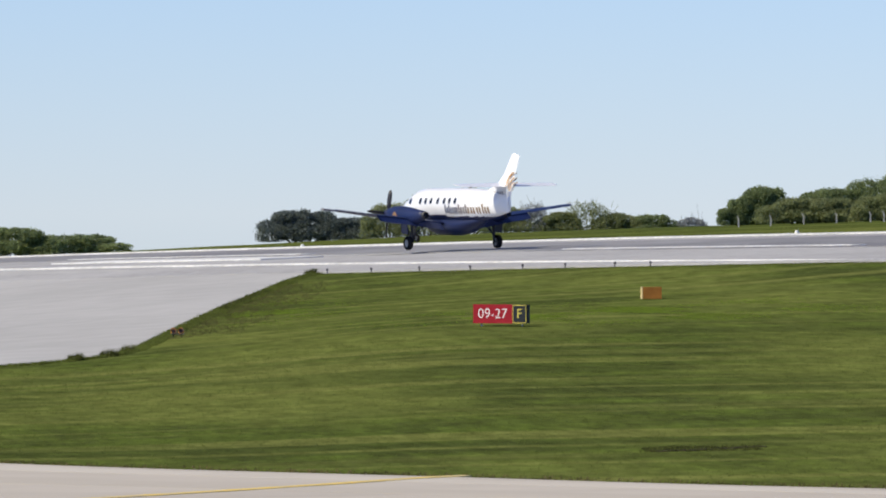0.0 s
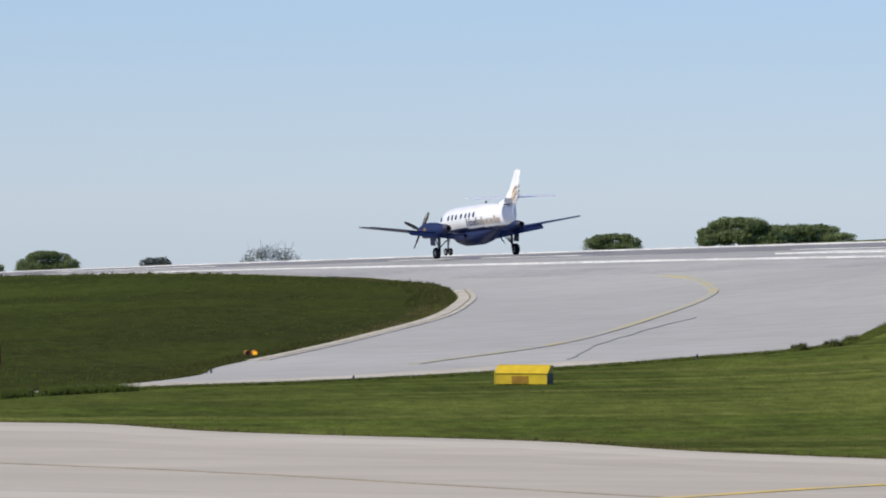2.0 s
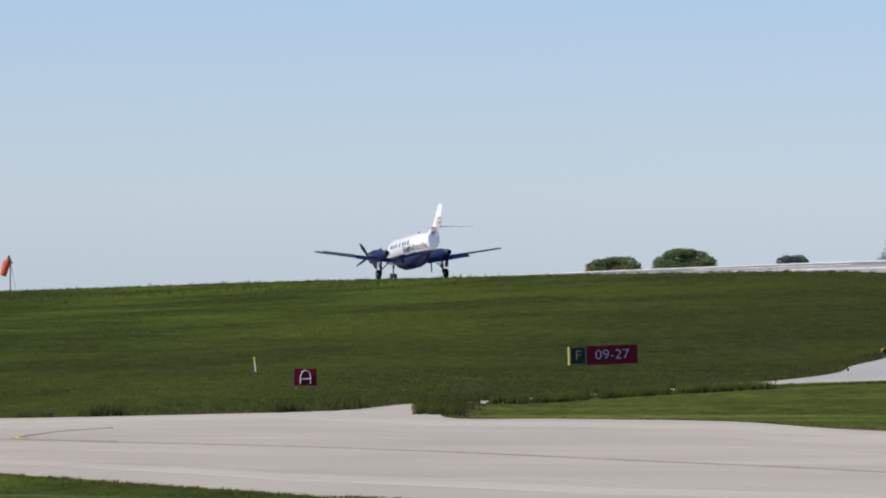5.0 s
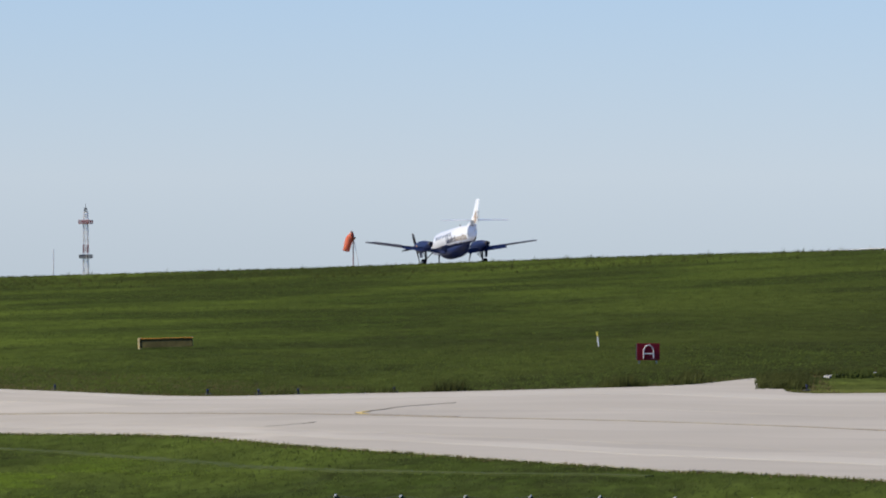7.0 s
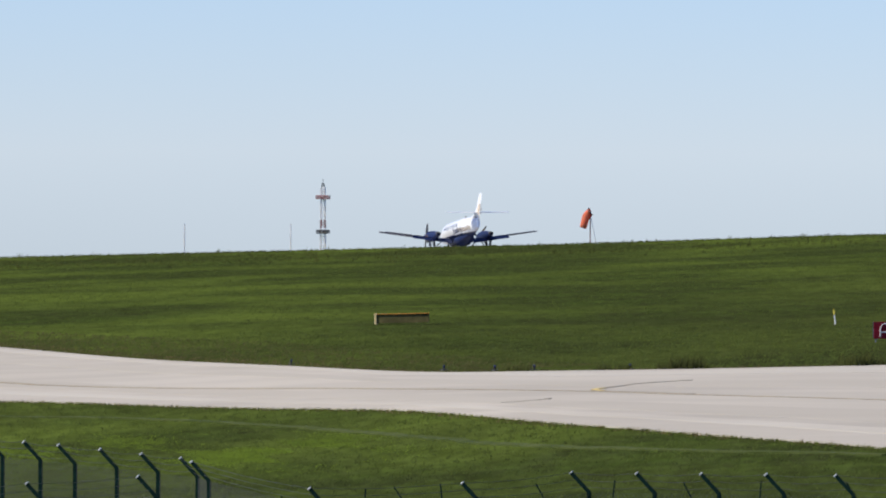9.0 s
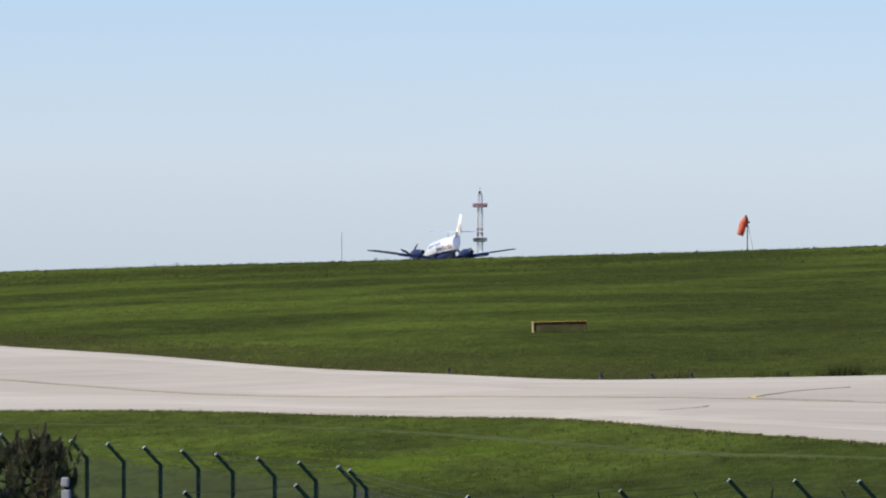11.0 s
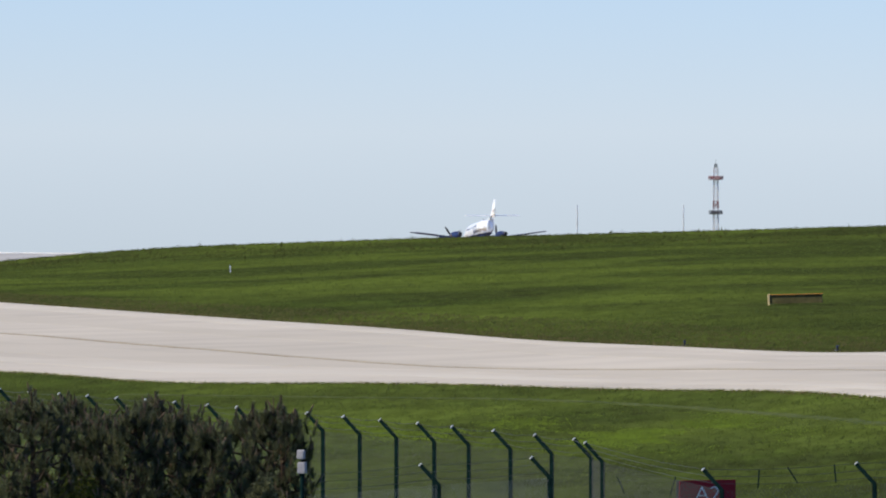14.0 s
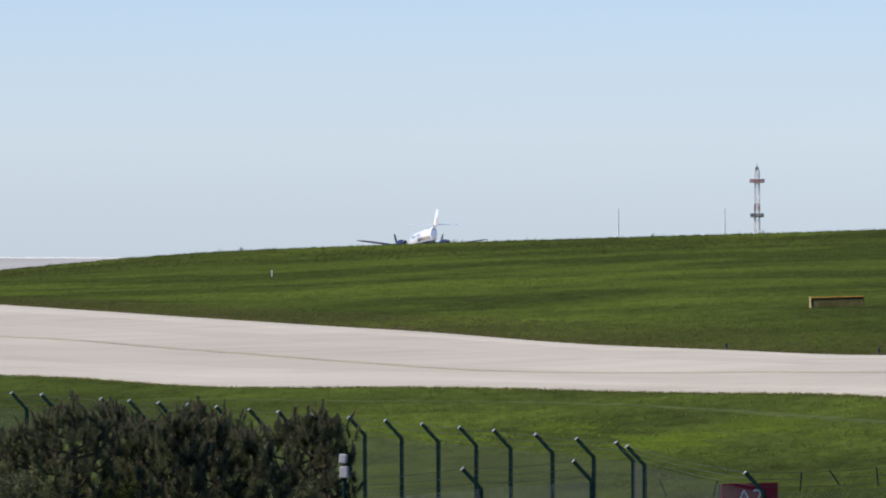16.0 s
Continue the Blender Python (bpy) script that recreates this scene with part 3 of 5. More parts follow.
tufts("grass_edge", np.concatenate([along(taxi_far, 18, 0.0, -0.7), along(taxi_near, 16, 0.0, 0.6), 
                                   off_paving(along(link_l, 12, 0.05, 0.8)), off_paving(along(runway_line(200, 1000, 31.6, 200), 12, 0.0, 1.0))]), 0.02, 0.08, 0.045, BLADE, "short ragged grass along the pavement edges")
tufts("grass_edge", off_paving(along(link_r, 45, -0.02, -0.7)), 0.05, 0.15, 0.05, BLADE, "grass overhanging the edge of the link taxiway", 5, (0.2, 0.9))
tufts("grass_edge", np.concatenate([along(taxi_far, 16, -0.05, -1.6), off_paving(along(link_l, 14, 0.1, 1.6)), along(taxi_near, 6, 0.05, 0.6)]), 0.03, 0.11, 0.045, BLADE_BROWN, "browned ragged grass along the concrete", 4, (0.2, 1.0))
tufts("weed_clump", off_paving(along(link_l[104:150], 7, 0.2, 2.6)), 0.06, 0.30, 0.045, BLADE_DARK, "scattered tall weeds on the grass point", 7, (0.1, 0.8))
tf_b = np.arctan2(taxi_far[:, 0], taxi_far[:, 1]) * F
far_edge = taxi_far[(tf_b < -2440) & (tf_b > -3350)]
rank_edge = along(far_edge, 30, 0.0, -2.4)
clump = np.sin(np.arctan2(rank_edge[:, 0], rank_edge[:, 1]) * F / 23) + np.sin(np.arctan2(rank_edge[:, 0], rank_edge[:, 1]) * F / 61 + 1)
tufts("rank_grass", np.concatenate([rank_edge[clump > 0.2], along(link_l[:60], 20, 0.1, 1.5), off_paving(along(runway_line(480, 640, 31.6, 100), 4, 0.0, 3.0)), along(link_r[125:152], 4, 0.0, -0.6)]), 0.06, 0.26, 0.05, BLADE_DARK, "tall rank dark grass and weeds at the field's edge", 8, (0.1, 0.9))
tufts("weed_clump", field(-2452, -2376, 278, 289, 420), 0.10, 0.36, 0.06, BLADE_DARK, "rank clump of tall grass at the point of the island", 10, (0.1, 0.9))
tufts("grass_crest", off_paving(field(-5400, -1300, 540, 660, 16000)), 0.03, 0.13, 0.05, BLADE_DARK, "uneven grass on the crest of the field")
lr_b = np.arctan2(link_r[:, 0], link_r[:, 1]) * F
over = along(link_r[lr_b < -1850], 120, -0.1, -1.3)
ov_b = np.arctan2(over[:, 0], over[:, 1]) * F
bare = (abs(ov_b + 2001) < 10) | (abs(ov_b + 2141) < 12) | (abs(ov_b + 2251) < 8)
tufts("overgrown_edge", over[~bare], 0.14, 0.34, 0.04, ROUGH_BLADE, "long grass grown over the end of the link taxiway", 6, (0.1, 0.7))
tall = clump > 1.05
tufts("rank_grass", rank_edge[tall], 0.15, 0.50, 0.05, BLADE_DARK, "tall dark clumps of weeds along the taxiway", 9, (0.1, 0.7))
tufts("weed_clump", off_paving(field(-5300, -1320, 520, 655, 420)), 0.12, 0.34, 0.05, BLADE_DARK, "single tall weeds on the crest of the field", 6, (0.1, 0.6))
west = taxi_far[tf_b < -3250]
tufts("browned_grass", along(west, 75, -0.05, -9.0), 0.03, 0.09, 0.04, BLADE_OLIVE, "browned grass beside the taxiway", 4, (0.3, 1.4))
tufts("browned_grass", off_paving(along(link_r[85:165], 45, -0.05, -3.6, 2.0)), 0.03, 0.10, 0.04, BLADE_OLIVE, "browned grass along the link taxiway", 4, (0.2, 1.2))
for wb, wd, spread_b in ((-652, 335.0, 12), (-592, 337.2, 16), (-560, 340.5, 10), (-236, 434.0, 8)):
    tufts("weed_clump", field(wb - spread_b, wb + spread_b, wd - 0.7, wd + 0.5, 34), 0.10, 0.34, 0.045, BLADE_DARK, "dark bushy weed clump at the pavement edge", 9, (0.1, 0.9))


def within(xy, poly):
    inside = np.zeros(len(xy), bool)
    for (x0, y0), (x1, y1) in zip(poly, np.roll(poly, -1, 0)):
        inside ^= ((y0 > xy[:, 1]) != (y1 > xy[:, 1])) & (xy[:, 0] < (x1 - x0) * (xy[:, 1] - y0) / (y1 - y0 + 1e-12) + x0)
    return inside


spread = off_paving(np.concatenate([field(-5400, 1000, 205, 330, 120000), field(-5400, 1000, 330, 560, 80000)]))
short = within(spread, mown)
tufts("grass_field", spread[short], 0.012, 0.045, 0.026, BLADE, "mown grass blades over the island", 4, (0.6, 2.2))
tufts("grass_field", spread[~short], 0.02, 0.085, 0.036, ROUGH_BLADE, "longer uneven grass over the field", 4, (0.2, 1.6))


def drifts(b, db, d, dd, n):
    """Places thinning out round a middle."""
    bs, ds = rng.normal(b, db, n), rng.normal(d, dd, n)
    return np.stack([ds * np.sin(bs / F), ds * np.cos(bs / F)], 1)


lush = np.concatenate([drifts(-3740, 110, 239, 3.6, 14000), drifts(-4180, 140, 246, 3.0, 8000), drifts(330, 210, 349, 5.5, 20000), drifts(-300, 60, 378, 8.0, 8000)])
lb_, ld_ = np.arctan2(lush[:, 0], lush[:, 1]) * F, np.hypot(lush[:, 0], lush[:, 1])
drift = np.sin(lb_ / 47 + ld_ / 3.1) + np.sin(lb_ / 83 - ld_ / 2.3) + np.sin(lb_ / 19 + ld_ * 1.3) * 0.6 + rng.normal(0, 0.45, len(lush))
tufts("lush_grass", off_paving(lush[drift > 0.5]), 0.015, 0.05, 0.034, BLADE_LUSH, "brighter lush patches in the grass", 4, (0.5, 1.8))
SOIL = material("bare_damp_soil", (0.05, 0.042, 0.026), 0.95, spread=0.35, grain=3, blotch=0.6, bump=0.5)
stripe("drain_strip", [(365, 244.2), (420, 244.4), (500, 245.0), (556, 245.8)], 0.5, SOIL, 0.02, "dark shallow drain cut across the mown grass", 40, 0.12)
tufts("drain_grass", field(355, 562, 243.8, 246.2, 350), 0.02, 0.09, 0.04, BLADE_DARK, "rank grass along the shallow drain", 5, (0.2, 1.0))
WORN = material("worn_pale_grass", (0.092, 0.112, 0.038), 0.9, second=(0.055, 0.075, 0.020), grain=2.0, blotch=0.3)
stripe("worn_track", [(-4700, 271.0), (-4215, 264.0), (-3965, 259.2), (-3715, 251.0), (-3465, 239.2), (-3365, 234.0), (-3215, 228.5), (-3015, 224.5), (-2647, 219.8)], 0.35, WORN, 0.04, "pale worn wheel track in the grass beside the taxiway", 160, 0.04)


# ---- the aircraft: x forward, y to its left, z up, origin between the main wheels on the runway ----
FLIGHT_T = [0.0, 0.5, 1.0, 1.5, 2.0, 2.5, 3.0, 3.5, 4.0, 4.5, 5.0, 7.5, 8.0, 8.5, 9.0, 9.5, 10.0, 12.5, 13.0, 13.5, 14.0, 14.5, 15.0, 15.5, 16.0]
FLIGHT_S = [423.3, 446.4, 470.6, 493.0, 517.2, 539.0, 562.2, 584.0, 607.4, 629.0, 651.6, 748.1, 766.9, 783.3, 801.2, 816.6, 833.1, 909.4, 924.0, 936.2, 949.8, 961.7, 974.1, 985.0, 997.4]


def aircraft_pose(t):
    """Its place at a time, resting on the runway."""
    s = float(np.interp(t, FLIGHT_T, FLIGHT_S))
    p = RW_H * s - RW_L * RW_OFF
    z0, z1 = float(runway_z(s - 5, 0)), float(runway_z(s + 5, 0))
    p.z = EYE_Z + 0.09 + (z0 + z1) / 2
    fwd = (RW_H + Vector((0, 0, (z1 - z0) / 10))).normalized()
    left = Vector((RW_L.x, RW_L.y, -0.034 * float(np.interp(t, [0, 1.0, 1.5, 3.5, 5, 7.5, 16], [0.45, 1.4, 1.4, 1.25, 0.5, 0.2, 0.1])))).normalized()
    up = fwd.cross(left).normalized()
    left = up.cross(fwd)
    m = Matrix((fwd, left, up)).transposed().to_4x4()
    m.translation = p
    return m @ pose(0, 0, 0, 0, -float(np.interp(t, [0, 1.0, 2.0, 3.0, 16], [5.5, 5.1, 2.3, 0, 0])), 0)   # nose wheel still up at first


STANCE = Matrix.Translation((0.3, 0, 1.7)) @ pose(0, 0, 0, 0, 4.9, 0) @ Matrix.Translation((-0.3, 0, -1.7))   # it stands a little nose-down


def ellipse_ring(x, cz, ry, rz, n=36, cy=0.0):
    return [(x, cy + math.cos(2 * math.pi * k / n) * ry, cz + math.sin(2 * math.pi * k / n) * rz) for k in range(n)]


def foil(le, te, z, y, thick, axis="y", n=9):
    """A wing section from leading to trailing edge, flat in z (axis y) or upright (axis z)."""
    ring, c = [], le - te
    for side in (1, -1):
        for k in range(n):
            u = (1 - math.cos(math.pi * (k + 0.5) / n)) / 2
            u = u if side > 0 else 1 - u
            h = thick * c * (2.97 * math.sqrt(u) - 1.26 * u - 3.5 * u * u + 2.84 * u ** 3 - 1.05 * u ** 4) * 0.5
            h *= 1 if side > 0 else 0.8
            ring.append((le - c * u, y, z + side * h) if axis == "y" else (le - c * u, y + side * h, z))
    return ring


BODY = [(5.65, 1.98, 0.03, 0.03), (5.58, 1.98, 0.15, 0.15), (5.35, 2.00, 0.31, 0.30), (4.9, 2.05, 0.50, 0.47), (4.4, 2.11, 0.66, 0.62), (3.9, 2.18, 0.78, 0.74),
        (3.4, 2.28, 0.87, 0.87), (2.9, 2.36, 0.94, 0.96), (2.3, 2.39, 0.99, 0.99), (1.5, 2.39, 0.99, 0.99), (-0.5, 2.39, 0.99, 0.99), (-2.4, 2.39, 0.99, 0.99),
        (-3.2, 2.39, 0.88, 0.945), (-4.0, 2.42, 0.73, 0.86), (-4.8, 2.44, 0.55, 0.75), (-5.5, 2.45, 0.38, 0.65), (-6.1, 2.46, 0.24, 0.56), (-6.6, 2.47, 0.12, 0.48), (-6.75, 2.47, 0.06, 0.44)]


def body_y(x, z):
    """Half width of the fuselage at a place along it and a height."""
    xs = [b[0] for b in BODY][::-1]
    cz, ry, rz = (float(np.interp(x, xs, [b[k] for b in BODY][::-1])) for k in (1, 2, 3))
    return ry * math.sqrt(max(0.02, 1 - ((z - cz) / rz) ** 2))


def side_patch(bm, x0, x1, z0, z1, off=0.012, round_=0.0, side=1, nx=4, nz=4):
    """A thin patch that follows the fuselage side; rounded into an oval where asked."""
    if round_:
        pts = [((x0 + x1) / 2 + math.copysign(abs(math.cos(a)) ** round_, math.cos(a)) * (x1 - x0) / 2, (z0 + z1) / 2 + math.copysign(abs(math.sin(a)) ** round_, math.sin(a)) * (z1 - z0) / 2) for a in np.linspace(0, 2 * math.pi, 21)[:-1]]
        c = bm.verts.new(((x0 + x1) / 2, side * (body_y((x0 + x1) / 2, (z0 + z1) / 2) + off), (z0 + z1) / 2))
        vs = [bm.verts.new((x, side * (body_y(x, z) + off), z)) for x, z in pts]
        for i in range(len(vs)):
            bm.faces.new((c, vs[i], vs[(i + 1) % len(vs)]))
    else:
        g = [[bm.verts.new((x, side * (body_y(x, z) + off), z)) for z in np.linspace(z0, z1, nz + 1)] for x in np.linspace(x0, x1, nx + 1)]
        for i in range(nx):
            for j in range(nz):
                bm.faces.new((g[i][j], g[i + 1][j], g[i + 1][j + 1], g[i][j + 1]))
    bmesh.ops.recalc_face_normals(bm, faces=bm.faces)
    for f in bm.faces:
        if f.normal.y * side < 0:
            f.normal_flip()
    return bm


def build_aircraft():
    ac = thing("aircraft", aircraft_pose(0), "white and dark blue twin turboprop airliner rolling along the runway", "aircraft")
    bm = bmesh.new()
    xs = [b[0] for b in BODY][::-1]
    stations = [b[0] for b in BODY if b[0] > 2.4] + list(np.arange(2.25, -6.3, -0.25)) + [-6.5, -6.75]
    soft = lambda x, k: float(np.mean([np.interp(x + q * min(0.5, max(0, 2.3 - x), x + 6.75), xs, [b[k] for b in BODY][::-1]) for q in (-1, -0.5, 0, 0.5, 1)]))
    loft(bm, [ellipse_ring(x, soft(x, 1), soft(x, 2), soft(x, 3), n=48) for x in stations])
    for f in bm.faces:
        c = f.calc_center_median()
        f.material_index = 1 if c.z < 1.86 + 0.02 * min(c.x, 0) and c.x < 2.9 and c.x > -6.2 else 0
        f.smooth = True
    body = part("fuselage", bm, [WHITE, BLUE], ac, "white fuselage with a dark blue underside")
    # belly pod
    bm = bmesh.new()
    pod = [(2.6, 1.5, 0.10, 0.06), (2.2, 1.42, 0.45, 0.26), (1.6, 1.34, 0.70, 0.42), (0.8, 1.27, 0.82, 0.52), (-1.2, 1.26, 0.84, 0.54), (-2.0, 1.30, 0.78, 0.48), (-2.9, 1.44, 0.58, 0.34), (-3.7, 1.58, 0.33, 0.18), (-4.1, 1.64, 0.08, 0.05)]
    loft(bm, [ellipse_ring(*p, n=28) for p in pod])
    part("belly_pod", bm, BLUE, ac, "dark blue baggage pod under the belly", True)
    # wings with flaps down
    for side, nm in ((1, "left"), (-1, "right")):
        bm = bmesh.new()
        secs = [(1.45, -0.75, 1.44, 0.3, 0.16), (1.42, -0.72, 1.46, 0.9, 0.16), (1.25, -0.45, 1.46 + 1.9 * 0.123, 2.8, 0.15), (0.98, -0.28, 1.46 + 4.6 * 0.123, 5.5, 0.135), (0.78, -0.12, 1.46 + 6.85 * 0.123, 7.75, 0.12), (0.62, -0.05, 1.47 + 7.0 * 0.123, 7.90, 0.06)]
        loft(bm, [foil(a, b, z, side * y, th) for a, b, z, y, th in secs])
        w = part("wing", bm, BLUE, ac, "dark blue wing")
        bm = bmesh.new()
        def droop(le, z, y, c, a):
            return [(le - q * c * math.cos(a) + s * 0.5 * math.sin(a), side * y, z - q * c * math.sin(a) + s) for q, s in ((0, 0.05), (0.35, 0.045), (1, 0.004), (1, -0.004), (0.35, -0.03), (0, -0.05))]
        loft(bm, [droop(-0.62, 1.43, 1.05, 0.66, 0.6), droop(-0.36, 1.65, 2.8, 0.58, 0.6), droop(-0.22, 1.89, 4.85, 0.50, 0.6)])
        part("flap", bm, BLUE, w, "dark blue lowered flap")
        bm = bmesh.new()
        loft(bm, [[(-0.24 - q * 0.34, side * y, 1.46 + (y - 0.9) * 0.123 + s) for q, s in ((0, 0.045), (1, 0.006), (1, -0.006), (0, -0.04))] for y in (4.95, 7.5)])
        part("aileron", bm, BLUE, w)
        bm = bmesh.new()
        bmesh.ops.create_uvsphere(bm, u_segments=10, v_segments=6, radius=0.09, matrix=pose(0.45, side * 7.92, 2.33) @ Matrix.Diagonal((2.2, 0.7, 0.8, 1)))
        part("navigation_light", bm, STEEL, w, "clear wingtip light")
        # engine nacelle
        ny, nz = side * 2.64, 1.97
        bm = bmesh.new()
        loft(bm, [ellipse_ring(x, z, a, b, 24, ny) for x, z, a, b in ((2.62, nz + .02, .22, .22), (2.45, nz, .33, .36), (2.0, nz - .03, .40, .46), (1.2, nz - .06, .43, .52), (0.2, nz - .12, .42, .50), (-0.6, nz - .14, .36, .40), (-1.15, nz - .10, .27, .30), (-1.4, nz - .08, .20, .22))])
        nac = part("nacelle", bm, BLUE, ac, "dark blue engine nacelle", True)
        bm = bmesh.new()
        loft(bm, [ellipse_ring(x, nz - .08, r, r, 18, ny) for x, r in ((-1.3, .21), (-1.62, .19), (-1.62, .15), (-1.35, .15))], False)
        part("exhaust", bm, DARK, nac, "blackened exhaust pipe", True)
        bm = bmesh.new()
        loft(bm, [ellipse_ring(x, nz - .42, a, b, 16, ny) for x, a, b in ((2.42, .14, .10), (2.0, .2, .14), (1.2, .16, .12))])
        part("intake", bm, DARK, nac, "black air intake scoop", True)
        bm = bmesh.new()
        side_y = ny + side * 0.425
        for dx, dz, mt in ((0, 0.06, 0), (0.16, 0.0, 0), (-0.14, -0.05, 0)):
            box(bm, (0.09, 0.02, 0.15), pose(1.25 + dx, side_y, nz + dz, 0, 20, 0))
        part("emblem", bm, GOLD, nac, "small gold emblem")
        # main landing gear
        gear = bmesh.new()
        gy = side * 2.74
        rod(gear, (-0.25, gy - side * 0.12, 1.55), (-0.35, gy - side * 0.10, 0.42), 0.10, 0.075, 10)
        rod(gear, (-0.35, gy - side * 0.12, 0.38), (-0.35, gy + side * 0.16, 0.38), 0.05, 0.05, 8)
        rod(gear, (0.4, gy - side * 0.12, 1.35), (-0.33, gy - side * 0.1, 0.65), 0.04, 0.04, 8)
        rod(gear, (-0.45, gy - side * 0.8, 1.4), (-0.35, gy - side * 0.12, 0.75), 0.04, 0.04, 8)
        g = part("main_gear", gear, DARK, ac, "dark main undercarriage leg")
        bm = bmesh.new()
        box(bm, (0.75, 0.03, 0.62), pose(-0.15, gy + side * 0.3, 1.2, side * -6, 0, 0), 0.01)
        part("gear_door", bm, BLUE, g, "dark blue undercarriage door")
    # tail
    bm = bmesh.new()
    loft(bm, [foil(le, te, z, 0, th, "z") for le, te, z, th in ((-2.9, -6.60, 2.8, 0.05), (-4.6, -6.70, 3.17, 0.07), (-5.65, -6.88, 3.44, 0.09), (-6.42, -7.2, 4.02, 0.10), (-7.25, -7.80, 5.03, 0.09), (-7.47, -7.86, 5.16, 0.05))])
    fin = part("fin", bm, WHITE, ac, "white tail fin with gold arcs", True)
    bm = bmesh.new()
    loft(bm, [foil(le, te, z, 0, th, "z") for le, te, z, th in ((-6.45, -6.95, 2.05, 0.16), (-6.5, -7.12, 2.7, 0.2), (-6.86, -7.42, 3.3, 0.19), (-7.18, -7.72, 4.02, 0.17), (-7.78, -8.20, 5.08, 0.15))])
    part("rudder", bm, WHITE, fin, "", True)
    for k, (r, w) in enumerate(((1.55, 0.13), (1.25, 0.10), (1.0, 0.07))):
        for side in (1, -1):
            bm = bmesh.new()
            prev = None
            for a in np.linspace(radians(150), radians(98), 9):
                row = []
                for q in (r, r - w * (0.35 + 0.65 * math.sin((a - radians(98)) / radians(52) * math.pi * 0.5 + 0.5))):
                    x, z = -7.75 - math.cos(a) * q * 0.85, 2.60 + math.sin(a) * q
                    row.append(bm.verts.new((x - 0.12, side * (0.085 + 0.012), z)))
                if prev:
                    bm.faces.new((prev[0], prev[1], row[1], row[0]))
                prev = row
            part("gold_arc", bm, GOLD, fin, "gold painted arc")
    for side in (1, -1):
        bm = bmesh.new()
        loft(bm, [foil(-5.5, -6.85, 3.38, side * 0.05, 0.09), foil(-5.55, -6.85, 3.38, side * 0.3, 0.09), foil(-6.05, -6.9, 3.42, side * 3.05, 0.08), foil(-6.2, -6.86, 3.42, side * 3.15, 0.04)])
        t = part("tailplane", bm, WHITE, ac, "white tailplane")
        bm = bmesh.new()
        loft(bm, [[(x, side * y, 3.395 + s) for x, s in ((-6.87, 0.03), (-7.12 - 0.1 * (3 - y) / 3, 0.004), (-7.12 - 0.1 * (3 - y) / 3, -0.004), (-6.87, -0.03))] for y in (0.35, 3.0)])
        part("elevator", bm, WHITE, t)
    # cabin windows, windscreen, door outline
    for side in (1, -1):
        for x in (1.75, 1.15, 0.55, -0.25, -0.98, -1.57, -2.2):
            bm = side_patch(bmesh.new(), x - 0.14, x + 0.14, 2.49, 2.86, 0.012, 0.8, side)
            part("cabin_window", bm, GLASS, body, "dark oval cabin window")
        bm = side_patch(bmesh.new(), 2.86, 3.28, 2.50, 2.84, 0.012, 0.6, side)
        part("cockpit_window", bm, GLASS, body, "dark cockpit side window")
        bm = bmesh.new()
        rows = []
        for q in range(4):
            x = 3.75 - 0.2 * q
            cz, ry, rz = (float(np.interp(x, xs, [b[k] for b in BODY][::-1])) for k in (1, 2, 3))
            rows.append([bm.verts.new((x - 0.25 * (y / 0.6) ** 2, side * y, cz + 0.03 + rz * math.sqrt(1 - (y / ry) ** 2))) for y in (0.04, 0.25, 0.45, 0.6)])
        for a, b in zip(rows, rows[1:]):
            for q in range(3):
                bm.faces.new((a[q], a[q + 1], b[q + 1], b[q]))
        bmesh.ops.recalc_face_normals(bm, faces=bm.faces)
        part("windscreen", bm, GLASS, body, "dark windscreen pane")
    # livery marks drawn as plain bars
    x = -1.08
    for k, (wide, tall) in enumerate(((0.40, 1), (0.13, 1), (0.40, 0), (0.38, 0), (0.13, 1), (0.40, 0), (0.14, 1), (0.44, 0), (0.46, 0), (0.44, 1), (0.40, 0))):
        wide *= 0.86
        mat = BLUE if k < 4 else GREY_PAINT if k < 7 else BRONZE
        ends = ((0.0, 0.12),) if wide < 0.2 else ((0.0, 0.125), (wide - 0.125, wide))
        bm = bmesh.new()
        for n_, (a, b) in enumerate(ends):
            high = 2.47 if tall and n_ == (1 if k == 9 else 0) else 2.31
            side_patch(bm, x - b, x - a, 1.95, high, 0.010, nx=1, nz=3)
        part("livery_bar", bm, mat, body, "dark blue livery bar" if k < 4 else "bronze livery bar")
        x -= wide + 0.085
    for k in range(6):
        bm = box(bmesh.new(), (0.075, 0.012, 0.20), pose(-5.45 - k * 0.19, 0.115, 2.96))
        part("registration_bar", bm, GREY_PAINT, fin, "grey registration bar")
    # aerials
    bm = bmesh.new()
    box(bm, (0.30, 0.04, 0.16), pose(-2.3, 0, 3.44, 0, -12, 0), 0.02)
    part("aerial", bm, DARK, body, "dark blade aerial")
    # nose gear
    bm = bmesh.new()
    rod(bm, (4.05, 0, 1.5), (4.1, 0, 0.3), 0.06, 0.05, 10)
    rod(bm, (4.1, -0.2, 0.24), (4.1, 0.2, 0.24), 0.04, 0.04, 8)
    rod(bm, (3.55, 0, 1.45), (4.07, 0, 0.7), 0.035, 0.035, 8)
    part("nose_gear", bm, DARK, ac, "dark nose undercarriage leg")
    for side in (1, -1):
        bm = bmesh.new()
        box(bm, (0.7, 0.02, 0.36), pose(3.8, side * 0.22, 1.32, side * -12, 0, 0), 0.006)
        part("nose_gear_door", bm, WHITE, ac)
